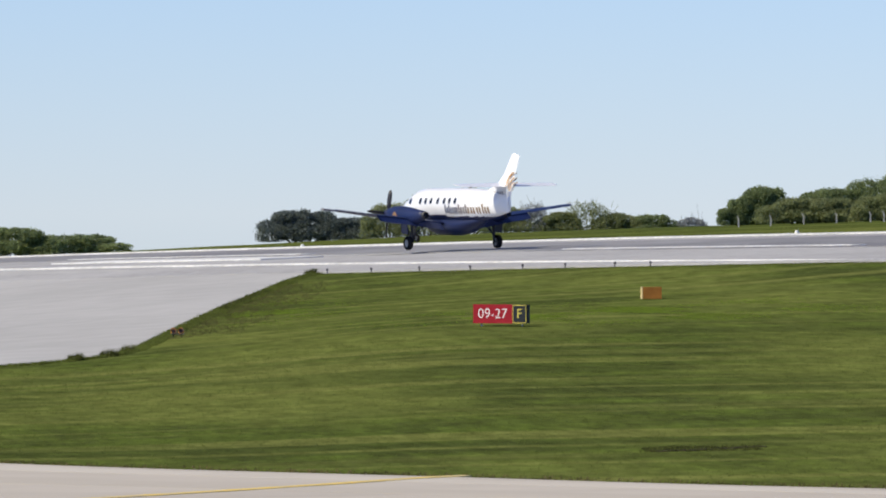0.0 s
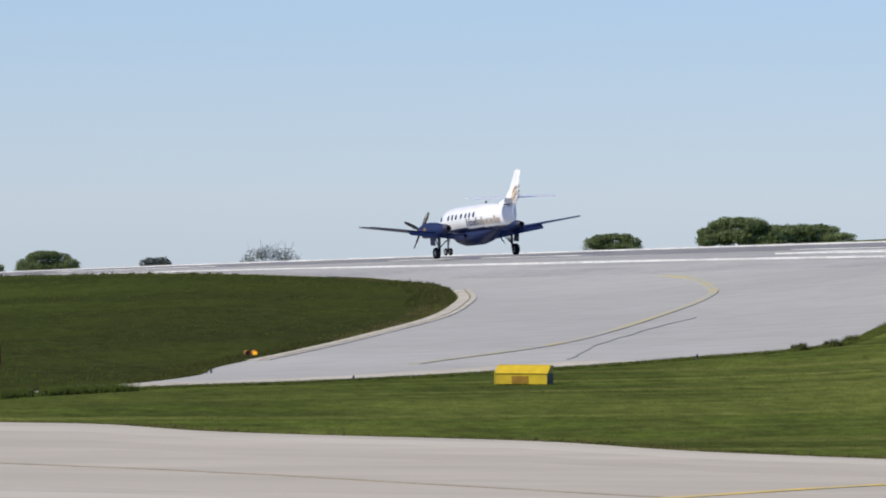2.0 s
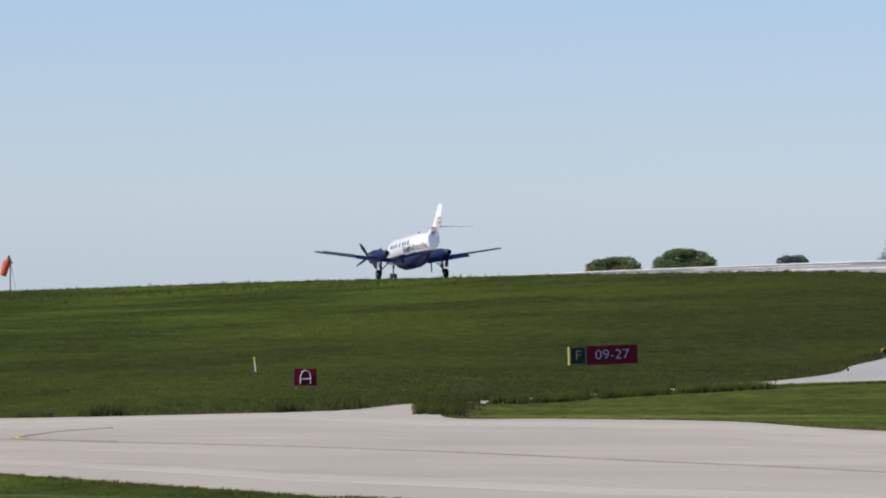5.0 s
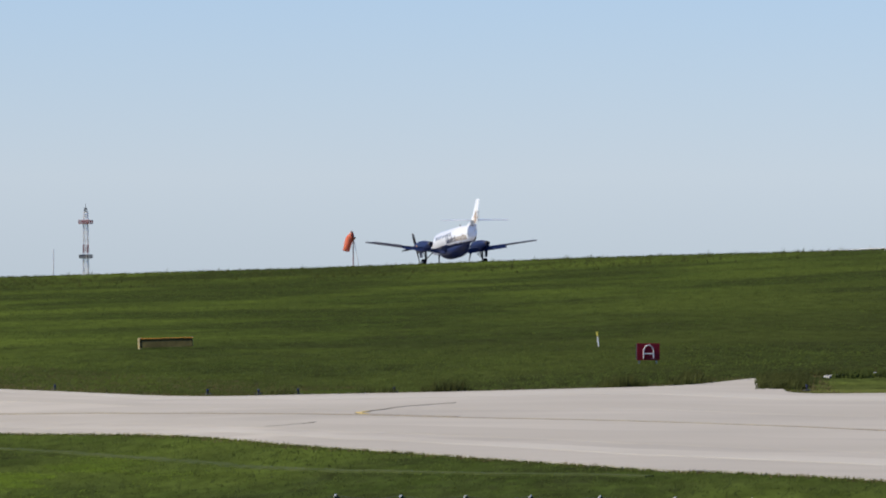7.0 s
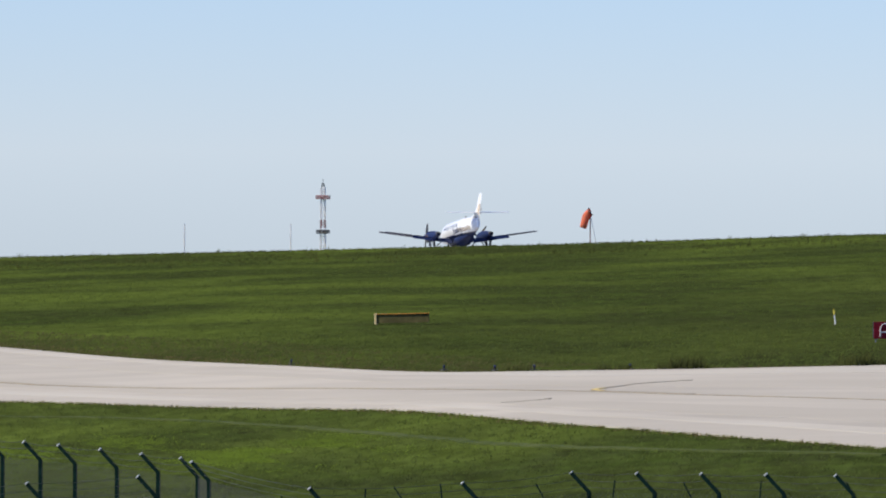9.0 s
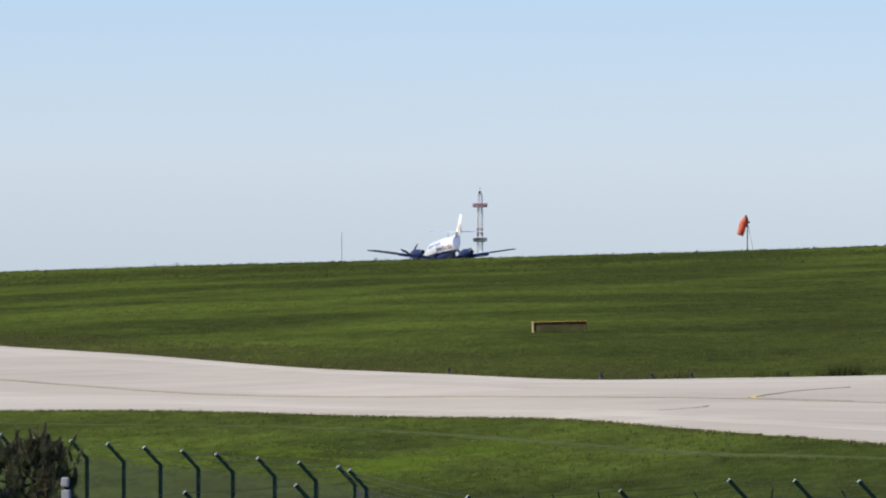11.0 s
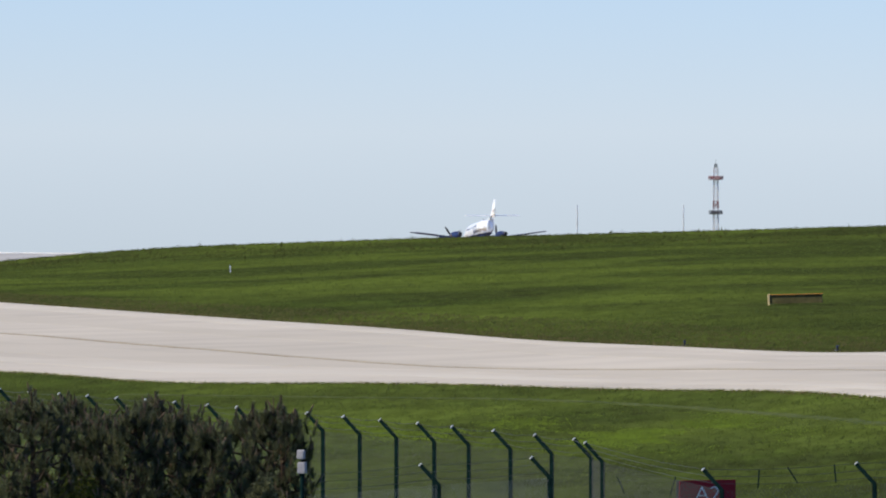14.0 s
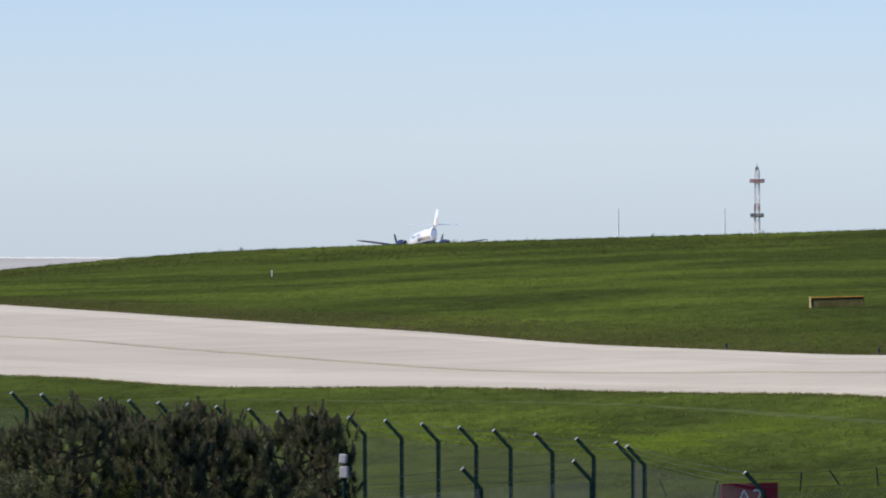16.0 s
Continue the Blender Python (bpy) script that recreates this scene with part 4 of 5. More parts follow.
    for o in ac.children_recursive:
        if o.type == "MESH" and "gear" not in o.name:
            kind = o.name.split(".")[0]
            if kind in ("fin", "rudder", "gold_arc", "registration_bar", "tailplane", "elevator"):
                o.data.transform(Matrix.Translation((0.3, 0, 0.10)))
            if kind in ("tailplane", "elevator"):    # trimmed leading edge up
                o.data.transform(Matrix.Translation((-6.2, 0, 3.42)) @ pose(0, 0, 0, 0, -7, 0) @ Matrix.Translation((6.2, 0, -3.4)))
            if kind in ("nacelle", "exhaust", "intake", "emblem"):
                o.data.transform(Matrix.Translation((-0.3, 0, 0)))
            o.data.transform(STANCE)
    return ac


def build_wheel(ac, x, y, r, w):
    bm = bmesh.new()
    prof = [(r * 0.55, w * 0.5), (r * 0.86, w * 0.5), (r * 0.97, w * 0.36), (r, w * 0.12), (r, -w * 0.12), (r * 0.97, -w * 0.36), (r * 0.86, -w * 0.5), (r * 0.55, -w * 0.5)]
    n = 24
    rows = [[bm.verts.new((math.cos(2 * math.pi * k / n) * q, s, math.sin(2 * math.pi * k / n) * q)) for q, s in prof] for k in range(n)]
    for k in range(n):
        a, b = rows[k], rows[(k + 1) % n]
        for j in range(len(prof)):
            bm.faces.new((a[j], a[(j + 1) % len(prof)], b[(j + 1) % len(prof)], b[j]))
    bmesh.ops.recalc_face_normals(bm, faces=bm.faces)
    me = mesh_of("tyre", bm, TYRE, True)
    wheel = new("wheel", me)
    wheel.parent = ac
    tagged(wheel, "black rubber tyre")
    bm = bmesh.new()
    bmesh.ops.create_cone(bm, cap_ends=True, segments=16, radius1=r * 0.56, radius2=r * 0.50, depth=w * 0.8, matrix=pose(0, 0, 0, 90, 0, 0))
    for k in range(5):
        a = k * 2 * math.pi / 5
        box(bm, (r * 0.16, w * 0.9, r * 0.16), pose(math.cos(a) * r * 0.33, 0, math.sin(a) * r * 0.33))
    part("rim", bm, STEEL, wheel, "grey wheel rim")
    return wheel, (x, y, r)


def build_propeller(ac, y, z):
    bm = bmesh.new()
    loft(bm, [[(x, math.cos(2 * math.pi * k / 18) * r, math.sin(2 * math.pi * k / 18) * r) for k in range(18)] for x, r in ((-0.12, .26), (0.1, .25), (0.3, .18), (0.45, .08), (0.5, .02))])
    prop = part("propeller", bm, BLUE, ac, "four-blade propeller with black blades", True)
    bl = bmesh.new()
    secs = []
    for q, c, tw in ((0.22, 0.13, 70), (0.45, 0.24, 55), (0.85, 0.29, 38), (1.15, 0.26, 30), (1.34, 0.15, 26)):
        a = radians(tw)
        ring = []
        for u, h in ((0.5, 0), (0.2, 0.12), (-0.3, 0.08), (-0.5, 0), (-0.3, -0.05), (0.2, -0.06)):
            px, py = u * c, h * c * 1.4
            ring.append((px * math.cos(a) - py * math.sin(a), px * math.sin(a) + py * math.cos(a), q))
        secs.append(ring)
    loft(bl, secs)
    me = mesh_of("blade", bl, DARK, True)
    for k in range(4):
        part_me("blade", me, prop, "", pose(0.05, 0, 0, 90 * k, 0, 0))
    return prop, tuple(STANCE @ Vector((2.44, y, z)))


aircraft = build_aircraft()
wheels = [build_wheel(aircraft, -0.35, 2.87, 0.39, 0.28), build_wheel(aircraft, -0.35, -2.87, 0.39, 0.28), build_wheel(aircraft, 4.1, 0.17, 0.24, 0.15), build_wheel(aircraft, 4.1, -0.17, 0.24, 0.15)]
propellers = [build_propeller(aircraft, 2.64, 1.99), build_propeller(aircraft, -2.64, 1.99)]


# ---- signs, boxes and lights of the airfield ----
def lettering(parent, text, size, x, z, mat, y, weight=-0.008):
    cu = bpy.data.curves.new("lettering", "FONT")
    cu.body, cu.size, cu.align_x, cu.align_y, cu.extrude, cu.offset = text, size, "CENTER", "CENTER", 0.004, weight
    ob = new("lettering", cu)
    me = bpy.data.meshes.new_from_object(ob.evaluated_get(bpy.context.evaluated_depsgraph_get()))
    bpy.data.objects.remove(ob)
    me.materials.clear()
    me.materials.append(mat)
    return part_me("lettering", me, parent, "", pose(x, y, z, 90, 0, 0) @ Matrix.Diagonal((1.18, 1, 1, 1)))


def airfield_sign(b, d, turn, panels, height, label, side_mat=SIGN_YELLOW, tilt=0.0, foot=0.12):
    """A box sign on short legs. It faces the eye, turned by so many degrees; panels: (width, face, text, letter material)."""
    p = spot(b, d)
    ob = thing("airfield_sign", Matrix.Translation(p) @ pose(0, 0, 0, 0, 0, -math.degrees(b / F) + turn) @ pose(0, 0, 0, 0, tilt, 0), label, "sign")
    total = sum(w for w, *_ in panels)
    bm = bmesh.new()
    box(bm, (total + 0.01, 0.16, height - 0.02), pose(0, 0.085, foot + height / 2), 0.012)
    part("casing", bm, side_mat, ob, "painted sign casing")
    x = -total / 2
    for w, face, text, ink in panels:
        bm = bmesh.new()
        box(bm, (w - 0.006, 0.03, height), pose(x + w / 2, -0.012, foot + height / 2), 0.004)
        pn = part("panel", bm, face, ob)
        if text == "A":                      # a round-topped letter
            bm = bmesh.new()
            hw, hz = w * 0.22, height * 0.39
            line = [(-hw, -hz), (-hw, 0)] + [(-hw * math.cos(a), hz * math.sin(a)) for a in np.linspace(0.2, math.pi - 0.2, 11)] + [(hw, 0), (hw, -hz)]
            for (xa, za), (xb, zb) in list(zip(line, line[1:])) + [((-hw, -hz * 0.3), (hw, -hz * 0.3))]:
                rod(bm, (x + w / 2 + xa, -0.032, foot + height / 2 + za), (x + w / 2 + xb, -0.032, foot + height / 2 + zb), 0.019, 0.019, 8)
            part("lettering", bm, ink, pn)
        else:
            lettering(pn, text, height * 0.74, x + w / 2, foot + height / 2, ink, -0.032)
        if face is SIGN_BLACK:
            bm = bmesh.new()
            hw, hh, t = w / 2 - 0.03, height / 2 - 0.03, 0.022
            for cx, cz, sx, sz in ((0, hh, 2 * hw, t), (0, -hh, 2 * hw, t), (hw, 0, t, 2 * hh), (-hw, 0, t, 2 * hh)):
                box(bm, (sx, 0.008, sz), pose(x + w / 2 + cx, -0.031, foot + height / 2 + cz))
            part("border", bm, ink, pn, "yellow border line")
        x += w
    for lx in (-total * 0.38, total * 0.38):
        bm = bmesh.new()
        rod(bm, (lx, 0.11, -0.15), (lx, 0.11, foot + 0.02), 0.03, 0.03, 8)
        part("leg", bm, STEEL, ob)
    return ob


airfield_sign(101, 336, -40, [(2.0, SIGN_RED, "09-27", SIGN_WHITE), (0.72, SIGN_BLACK, "F", SIGN_YELLOW)], 0.74, "red runway sign 09-27 with a black F panel, on mown grass", SIGN_BLACK)
airfield_sign(-2122, 340, 24, [(0.72, SIGN_BLACK, "F", SIGN_YELLOW), (2.2, SIGN_RED, "09-27", SIGN_WHITE)], 0.74, "red runway sign with yellow F panel in long grass", SIGN_CREAM, -1.5, 0.05)
airfield_sign(-2650, 306, 12, [(0.82, SIGN_RED, "A", SIGN_WHITE)], 0.60, "small red sign with a white A in long grass", SIGN_BLACK)
airfield_sign(-3660, 207.4, 24, [(1.48, SIGN_RED, "A2", SIGN_WHITE)], 0.68, "dark red sign A2 in grass behind the fence", SIGN_BLACK, 0.0, 0.02)


def ground_box(name, b, d, turn, size, mats, label, category, roof=0.0, foot=0.02):
    """A low equipment box, with a sloped lid where it has one."""
    w, dp, h = size
    ob = thing(name, Matrix.Translation(spot(b, d)) @ pose(0, 0, 0, 0, 0, -math.degrees(b / F) + turn), label, category)
    bm = bmesh.new()
    box(bm, (w, dp, h * (1 - roof)), pose(0, 0, foot + h * (1 - roof) / 2), 0.012)
    part("body", bm, mats[0], ob)
    if roof:
        bm = bmesh.new()
        z0, z1 = foot + h * (1 - roof), foot + h
        loft(bm, [[(x, -dp / 2 - 0.03, z0), (x, dp / 2 + 0.03, z0), (x, dp / 2 + 0.03, z1), (x, 0.05, z1)] for x in (-w / 2 - 0.02, w / 2 + 0.02)])
        lid = part("lid", bm, mats[1], ob, "sloping lid")
        bm = bmesh.new()
        rod(bm, (-w / 2, 0.06, z1), (w / 2, 0.06, z1), 0.025, 0.025, 6)
        part("hinge", bm, mats[1], lid)
    bm = bmesh.new()
    box(bm, (0.035, dp * 1.02, h * (1 - roof)), pose(w / 2 + 0.012, 0, foot + h * (1 - roof) / 2))
    part("end_panel", bm, mats[2], ob)
    bm = bmesh.new()
    box(bm, (0.035, dp * 1.02, h * (1 - roof)), pose(-w / 2 - 0.012, 0, foot + h * (1 - roof) / 2))
    part("end_panel", bm, mats[3], ob)
    return ob


CREAM = material("cream_edge_tone", (0.80, 0.62, 0.30), 0.6, spread=0.1)
BROWN_BOX = material("brown_orange_paint", (0.42, 0.17, 0.035), 0.6, spread=0.15, grain=3)
# right end panel is black: the shade on that end is put into colour
yb = ground_box("equipment_box", -1137, 306, -14, (1.9, 0.75, 0.66), (BOX_YELLOW, BOX_YELLOW, SIGN_BLACK, BOX_YELLOW), "bright yellow box with sloping lid on mown grass", "box", 0.42)
# brown rectangle on the lower front, darker than the box
bm = bmesh.new()
box(bm, (0.6, 0.01, 0.26), pose(-0.05, -0.382, 0.18))
part("hatch", bm, material("brown_front_patch", (0.34, 0.19, 0.03), 0.6, spread=0.2), yb, "brown patch on the lower front")
ground_box("marker_box", 368, 365, 9, (0.78, 0.35, 0.50), (BROWN_BOX, BROWN_BOX, BROWN_BOX, CREAM), "weathered orange-brown box with a cream end on grass", "box")
# back of a long low sign
p = spot(-3503, 337)
bs = thing("board", Matrix.Translation(p) @ pose(0, 0, 0, 0, 0, math.degrees(3503 / F) - 12) @ pose(0, 0, 0, 0, -1.6, 0), "long low orange board in grass, its shaded face and lit edges coloured in", "board")
# face carries its shade in the brown, edges their sunlight in orange and cream
bm = bmesh.new()
box(bm, (2.1, 0.10, 0.34), pose(0, 0, 0.24), 0.01)
part("face", bm, material("shaded_board_face", (0.105, 0.092, 0.033), 0.8, spread=0.3, grain=3), bs, "face coloured in its shaded brown")
for sx, sz, cx, cz, nm in ((2.16, 0.022, 0, 0.425, "top_edge"), (0.08, 0.46, -1.07, 0.22, "end_edge")):
    bm = bmesh.new()
    box(bm, (sx, 0.18, sz), pose(cx, -0.01, cz), 0.006)
    part(nm, bm, ORANGE if nm == "top_edge" else CREAM, bs, "strip coloured as a sunlit edge")


def glow(name, color, power):
    m = bpy.data.materials.new(name)
    m.use_nodes = True
    b = m.node_tree.nodes["Principled BSDF"]
    b.inputs["Base Color"].default_value, b.inputs["Roughness"].default_value = (*color, 1), 0.3
    b.inputs["Emission Color"].default_value, b.inputs["Emission Strength"].default_value = (*color, 1), power
    return m


AMBER_ON, AMBER_OFF = glow("amber_lamp_lit", (1.0, 0.45, 0.02), 1.1), material("amber_lamp_unlit", (0.12, 0.03, 0.012), 0.3)


def guard_light(b, d, turn, lit, label):
    ob = thing("guard_light", Matrix.Translation(spot(b, d)) @ pose(0, 0, 0, 0, 0, -math.degrees(b / F) + turn) @ Matrix.Scale(0.82, 4), label, "airfield light")
    bm = bmesh.new()
    box(bm, (0.62, 0.2, 0.05), pose(0, 0, 0.16), 0.01)
    part("bracket", bm, DARK, ob)
    for lx in (-0.22, 0.22):
        bm = bmesh.new()
        rod(bm, (lx, 0, -0.1), (lx, 0, 0.16), 0.025, 0.025, 8)
        part("leg", bm, DARK, ob)
    for k, lx in enumerate((-0.19, 0.19)):
        bm = bmesh.new()
        rod(bm, (lx, -0.06, 0.30), (lx, 0.16, 0.30), 0.15, 0.12, 16)
        lamp = part("housing", bm, ORANGE, ob)
        bm = bmesh.new()
        rod(bm, (lx, -0.075, 0.30), (lx, -0.055, 0.30), 0.105, 0.105, 16)
        part("lens", bm, AMBER_ON if k == lit else AMBER_OFF, lamp, "amber lens")
        bm = bmesh.new()
        loft(bm, [[(lx + math.cos(a) * r, y, 0.30 + math.sin(a) * r) for a in np.linspace(0.2, math.pi - 0.2, 9)] + [(lx + math.cos(a) * (r - 0.012), y, 0.30 + math.sin(a) * (r - 0.012)) for a in np.linspace(math.pi - 0.2, 0.2, 9)] for y, r in ((-0.2, 0.155), (-0.04, 0.16))])
        part("visor", bm, ORANGE, lamp)
    return ob


guard_light(-470, 354, -15, -1, "pair of orange guard lamps at the grass edge")
guard_light(-1620, 350, 15, 1, "pair of orange guard lamps, one lit amber")

BLUE_GLASS = material("blue_lamp_glass", (0.012, 0.016, 0.09), 0.3, spread=0.1)


def edge_light(m=None):
    ob = thing("edge_light", pose(0, 0, 0), "small black taxiway edge light with blue glass", "airfield light", "taxiway edge lights")
    bm = bmesh.new()
    rod(bm, (0, 0, -0.05), (0, 0, 0.05), 0.14, 0.11, 12)
    rod(bm, (0, 0, 0.05), (0, 0, 0.12), 0.03, 0.03, 8)
    part("stem", bm, DARK, ob)
    bm = bmesh.new()
    bmesh.ops.create_uvsphere(bm, u_segments=12, v_segments=8, radius=0.04, matrix=pose(0, 0, 0.15) @ Matrix.Diagonal((1, 1, 1.3, 1)))
    part("lens", bm, BLUE_GLASS, ob, "blue glass", True)
    return ob


first = edge_light()
first.matrix_basis = Matrix.Translation(spot(-652, 335.5))
for b, d in ((-594, 337), (-830, 330), (-1438, 315), (-2370, 277.5), (-2560, 286), (-1690, 328), (-2008, 305), (-2230, 296), (-3100, 281.5), (-3270, 281.5), (-3340, 281.5), (-3430, 282), (-3700, 289)):
    copy_thing(first, Matrix.Translation(spot(b, d)))

peg = thing("runway_light", pose(0, 0, 0), "small dark elevated runway edge light on a stake", "airfield light", "runway edge lights")
bm = bmesh.new()
rod(bm, (0, 0, -0.1), (0, 0, 0.16), 0.03, 0.025, 8)
part("stake", bm, DARK, peg)
bm = bmesh.new()
rod(bm, (0, 0, 0.15), (0, 0, 0.25), 0.07, 0.05, 10)
part("lamp_head", bm, DARK, peg)
placed = False
for b in (-205, -127, -42, 48, 141, 216, 304, 367, -2223, -2900):
    m = Matrix.Translation(spot(b, (RW_OFF - 31.3) / math.sin(RW_PSI + b / F)))
    if placed:
        copy_thing(peg, m)
    else:
        peg.matrix_basis, placed = m, True
white_peg = thing("marker_cone", Matrix.Translation(spot(626, 480)), "small white marker beside the runway", "marker")
bm = bmesh.new()
rod(bm, (0, 0, 0), (0, 0, 0.25), 0.16, 0.10, 12)
part("cone", bm, SIGN_WHITE, white_peg)
copy_thing(white_peg, Matrix.Translation(spot(-249, (RW_OFF + 25) / math.sin(RW_PSI - 249 / F))))
white_peg.matrix_basis = Matrix.Translation(spot(626, (RW_OFF + 25) / math.sin(RW_PSI + 626 / F)))


def marker_post(b, d, h, lean, top, label):
    ob = thing("marker_post", Matrix.Translation(spot(b, d)) @ pose(0, 0, 0, 0, lean, 0), label, "post")
    bm = bmesh.new()
    box(bm, (0.048, 0.04, h * 0.7 + 0.15), pose(0, 0, h * 0.35 - 0.075), 0.008)
    part("shaft", bm, SIGN_WHITE, ob)
    bm = bmesh.new()
    box(bm, (0.054, 0.046, h * 0.32), pose(0, 0, h * 0.85), 0.008)
    part("cap", bm, top, ob)


marker_post(-2738, 327, 0.56, -6, SIGN_YELLOW, "leaning white marker post with a yellow top")
marker_post(-4504, 470, 0.36, 0, SIGN_WHITE, "short white marker post on the field")


# ---- windsock ----
D_SOCK, K = 1000, 1.45
wp = spot(-3172, D_SOCK)
ws = thing("windsock", Matrix.Translation(wp) @ Matrix.Scale(K, 4), "faded orange windsock drooping from a pole frame", "windsock")
top = wp.z + (EYE_Z - 101 * D_SOCK / F - wp.z) / K
bm = bmesh.new()
rod(bm, (0, 0, -0.2), (0, 0, top - wp.z), 0.05, 0.04, 10)
part("pole", bm, MAST_RED, ws, "red and white pole")
bm = bmesh.new()
for q in (0.42,):
    rod(bm, (q, 0, -0.2), (q, 0, 1.75), 0.025, 0.025, 8)
    rod(bm, (q, 0, 1.75), (0.05, 0, top - wp.z - 0.5), 0.025, 0.025, 8)
    rod(bm, (q, 0, 0.9), (0.0, 0, 0.9), 0.02, 0.02, 8)
part("stay", bm, MAST_WHITE, ws, "thin pale stay")
bm = bmesh.new()
rings = []
for k in range(9):
    u = k / 8
    cx, cz = -0.05 - 0.30 * math.sin(u * 1.2) - 0.28 * u, top - wp.z - 0.16 - 1.12 * u ** 1.15 + 0.10 * math.sin(u * 5)
    r = 0.36 - 0.10 * u
    t = Vector((-0.35, 0, -1)).normalized() if k else Vector((-1, 0, -0.25)).normalized()
    sx = t.cross(Vector((0, 1, 0))).normalized()
    rings.append([tuple(Vector((cx, 0, cz)) + sx * math.cos(a) * r * (1 + 0.06 * math.sin(3 * a + k)) + Vector((0, 1, 0)) * math.sin(a) * r) for a in np.linspace(0, 2 * math.pi, 21)[:-1]])
loft(bm, rings, False)
sol = part("sock", bm, SOCK, ws, "orange cloth sock", True)
md = sol.modifiers.new("cloth", "SOLIDIFY")
md.thickness = 0.01
bm = bmesh.new()
bmesh.ops.create_cone(bm, cap_ends=False, segments=20, radius1=0.37, radius2=0.37, depth=0.05, matrix=pose(-0.04, 0, top - wp.z - 0.12, 0, 75, 0))
part("hoop", bm, DARK, ws)

# ---- lattice mast and aerials behind the crest ----
D_MAST = 1250
mp_ = spot(-3645, D_MAST)
mast = thing("lattice_mast", Matrix.Translation(mp_), "red and white lattice radio mast with two platforms", "mast")
z_at = lambda e, d_: EYE_Z + e * d_ / F
z_top, z_p1, z_p2 = z_at(-62, D_MAST) - mp_.z, z_at(-79, D_MAST) - mp_.z, z_at(-140, D_MAST) - mp_.z
zs = np.linspace(0, z_top, 13)
half = lambda z: 0.42 - 0.14 * z / z_top
for i in range(12):
    bm = bmesh.new()
    a, b = half(zs[i]), half(zs[i + 1])
    c0, c1 = [(s * a, t * a, zs[i]) for s, t in ((1, 1), (-1, 1), (-1, -1), (1, -1))], [(s * b, t * b, zs[i + 1]) for s, t in ((1, 1), (-1, 1), (-1, -1), (1, -1))]
    for k in range(4):
        rod(bm, c0[k], c1[k], 0.045, 0.045, 6)
        rod(bm, c0[k], c1[(k + 1) % 4], 0.025, 0.025, 6)
        rod(bm, c0[(k + 1) % 4], c1[k], 0.025, 0.025, 6)
        rod(bm, c1[k], c1[(k + 1) % 4], 0.04, 0.04, 6)
    part("lattice_section", bm, MAST_RED if i in (3, 7) else MAST_WHITE, mast)
for z, w in ((z_p1, 1.75), (z_p2, 1.6)):
    bm = bmesh.new()
    box(bm, (w, w * 0.8, 0.08), pose(0.0, 0, z - 0.25))
    pl = part("platform", bm, DARK, mast, "dark platform with railing")
    for side in (-1, 1):
        bm = bmesh.new()
        for zz in (-0.2, 0.0, 0.2):
            rod(bm, (-w / 2, side * w * 0.4, z + zz), (w / 2, side * w * 0.4, z + zz), 0.07, 0.07, 6)
        for xx in np.linspace(-w / 2, w / 2, 6):
            rod(bm, (xx, side * w * 0.4, z - 0.25), (xx, side * w * 0.4, z + 0.25), 0.06, 0.06, 6)
        part("railing", bm, MAST_RED if z == z_p1 else DARK, pl)
bm = bmesh.new()
rod(bm, (0, 0, z_top), (0, 0, z_at(-47, D_MAST) - mp_.z), 0.05, 0.03, 6)
rod(bm, (-0.22, 0, z_top), (-0.12, 0, z_top + 0.55), 0.07, 0.07, 6)
rod(bm, (0.22, 0, z_top), (0.12, 0, z_top + 0.55), 0.07, 0.07, 6)
rod(bm, (-0.2, 0, z_top + 0.55), (0.2, 0, z_top + 0.55), 0.09, 0.09, 6)
part("aerial", bm, DARK, mast, "dark aerial and lamp frame")
for b, e in ((-3890, -127), (-3702, -127)):
    q = spot(b, 1100)
    ob = thing("aerial_mast", Matrix.Translation(q), "thin pale aerial mast beyond the crest", "mast", "thin aerial masts")
    h = z_at(e, 1100) - q.z
    bm = bmesh.new()
    rod(bm, (0, 0, -0.2), (0, 0, h), 0.10, 0.05, 8)
    part("pole", bm, MAST_WHITE, ob)
    bm = bmesh.new()
    for k in range(6):
        rod(bm, (-0.12, 0, h * (0.55 + 0.07 * k)), (0.12, 0, h * (0.55 + 0.07 * k)), 0.03, 0.03, 6)
    part("rungs", bm, MAST_WHITE, ob)


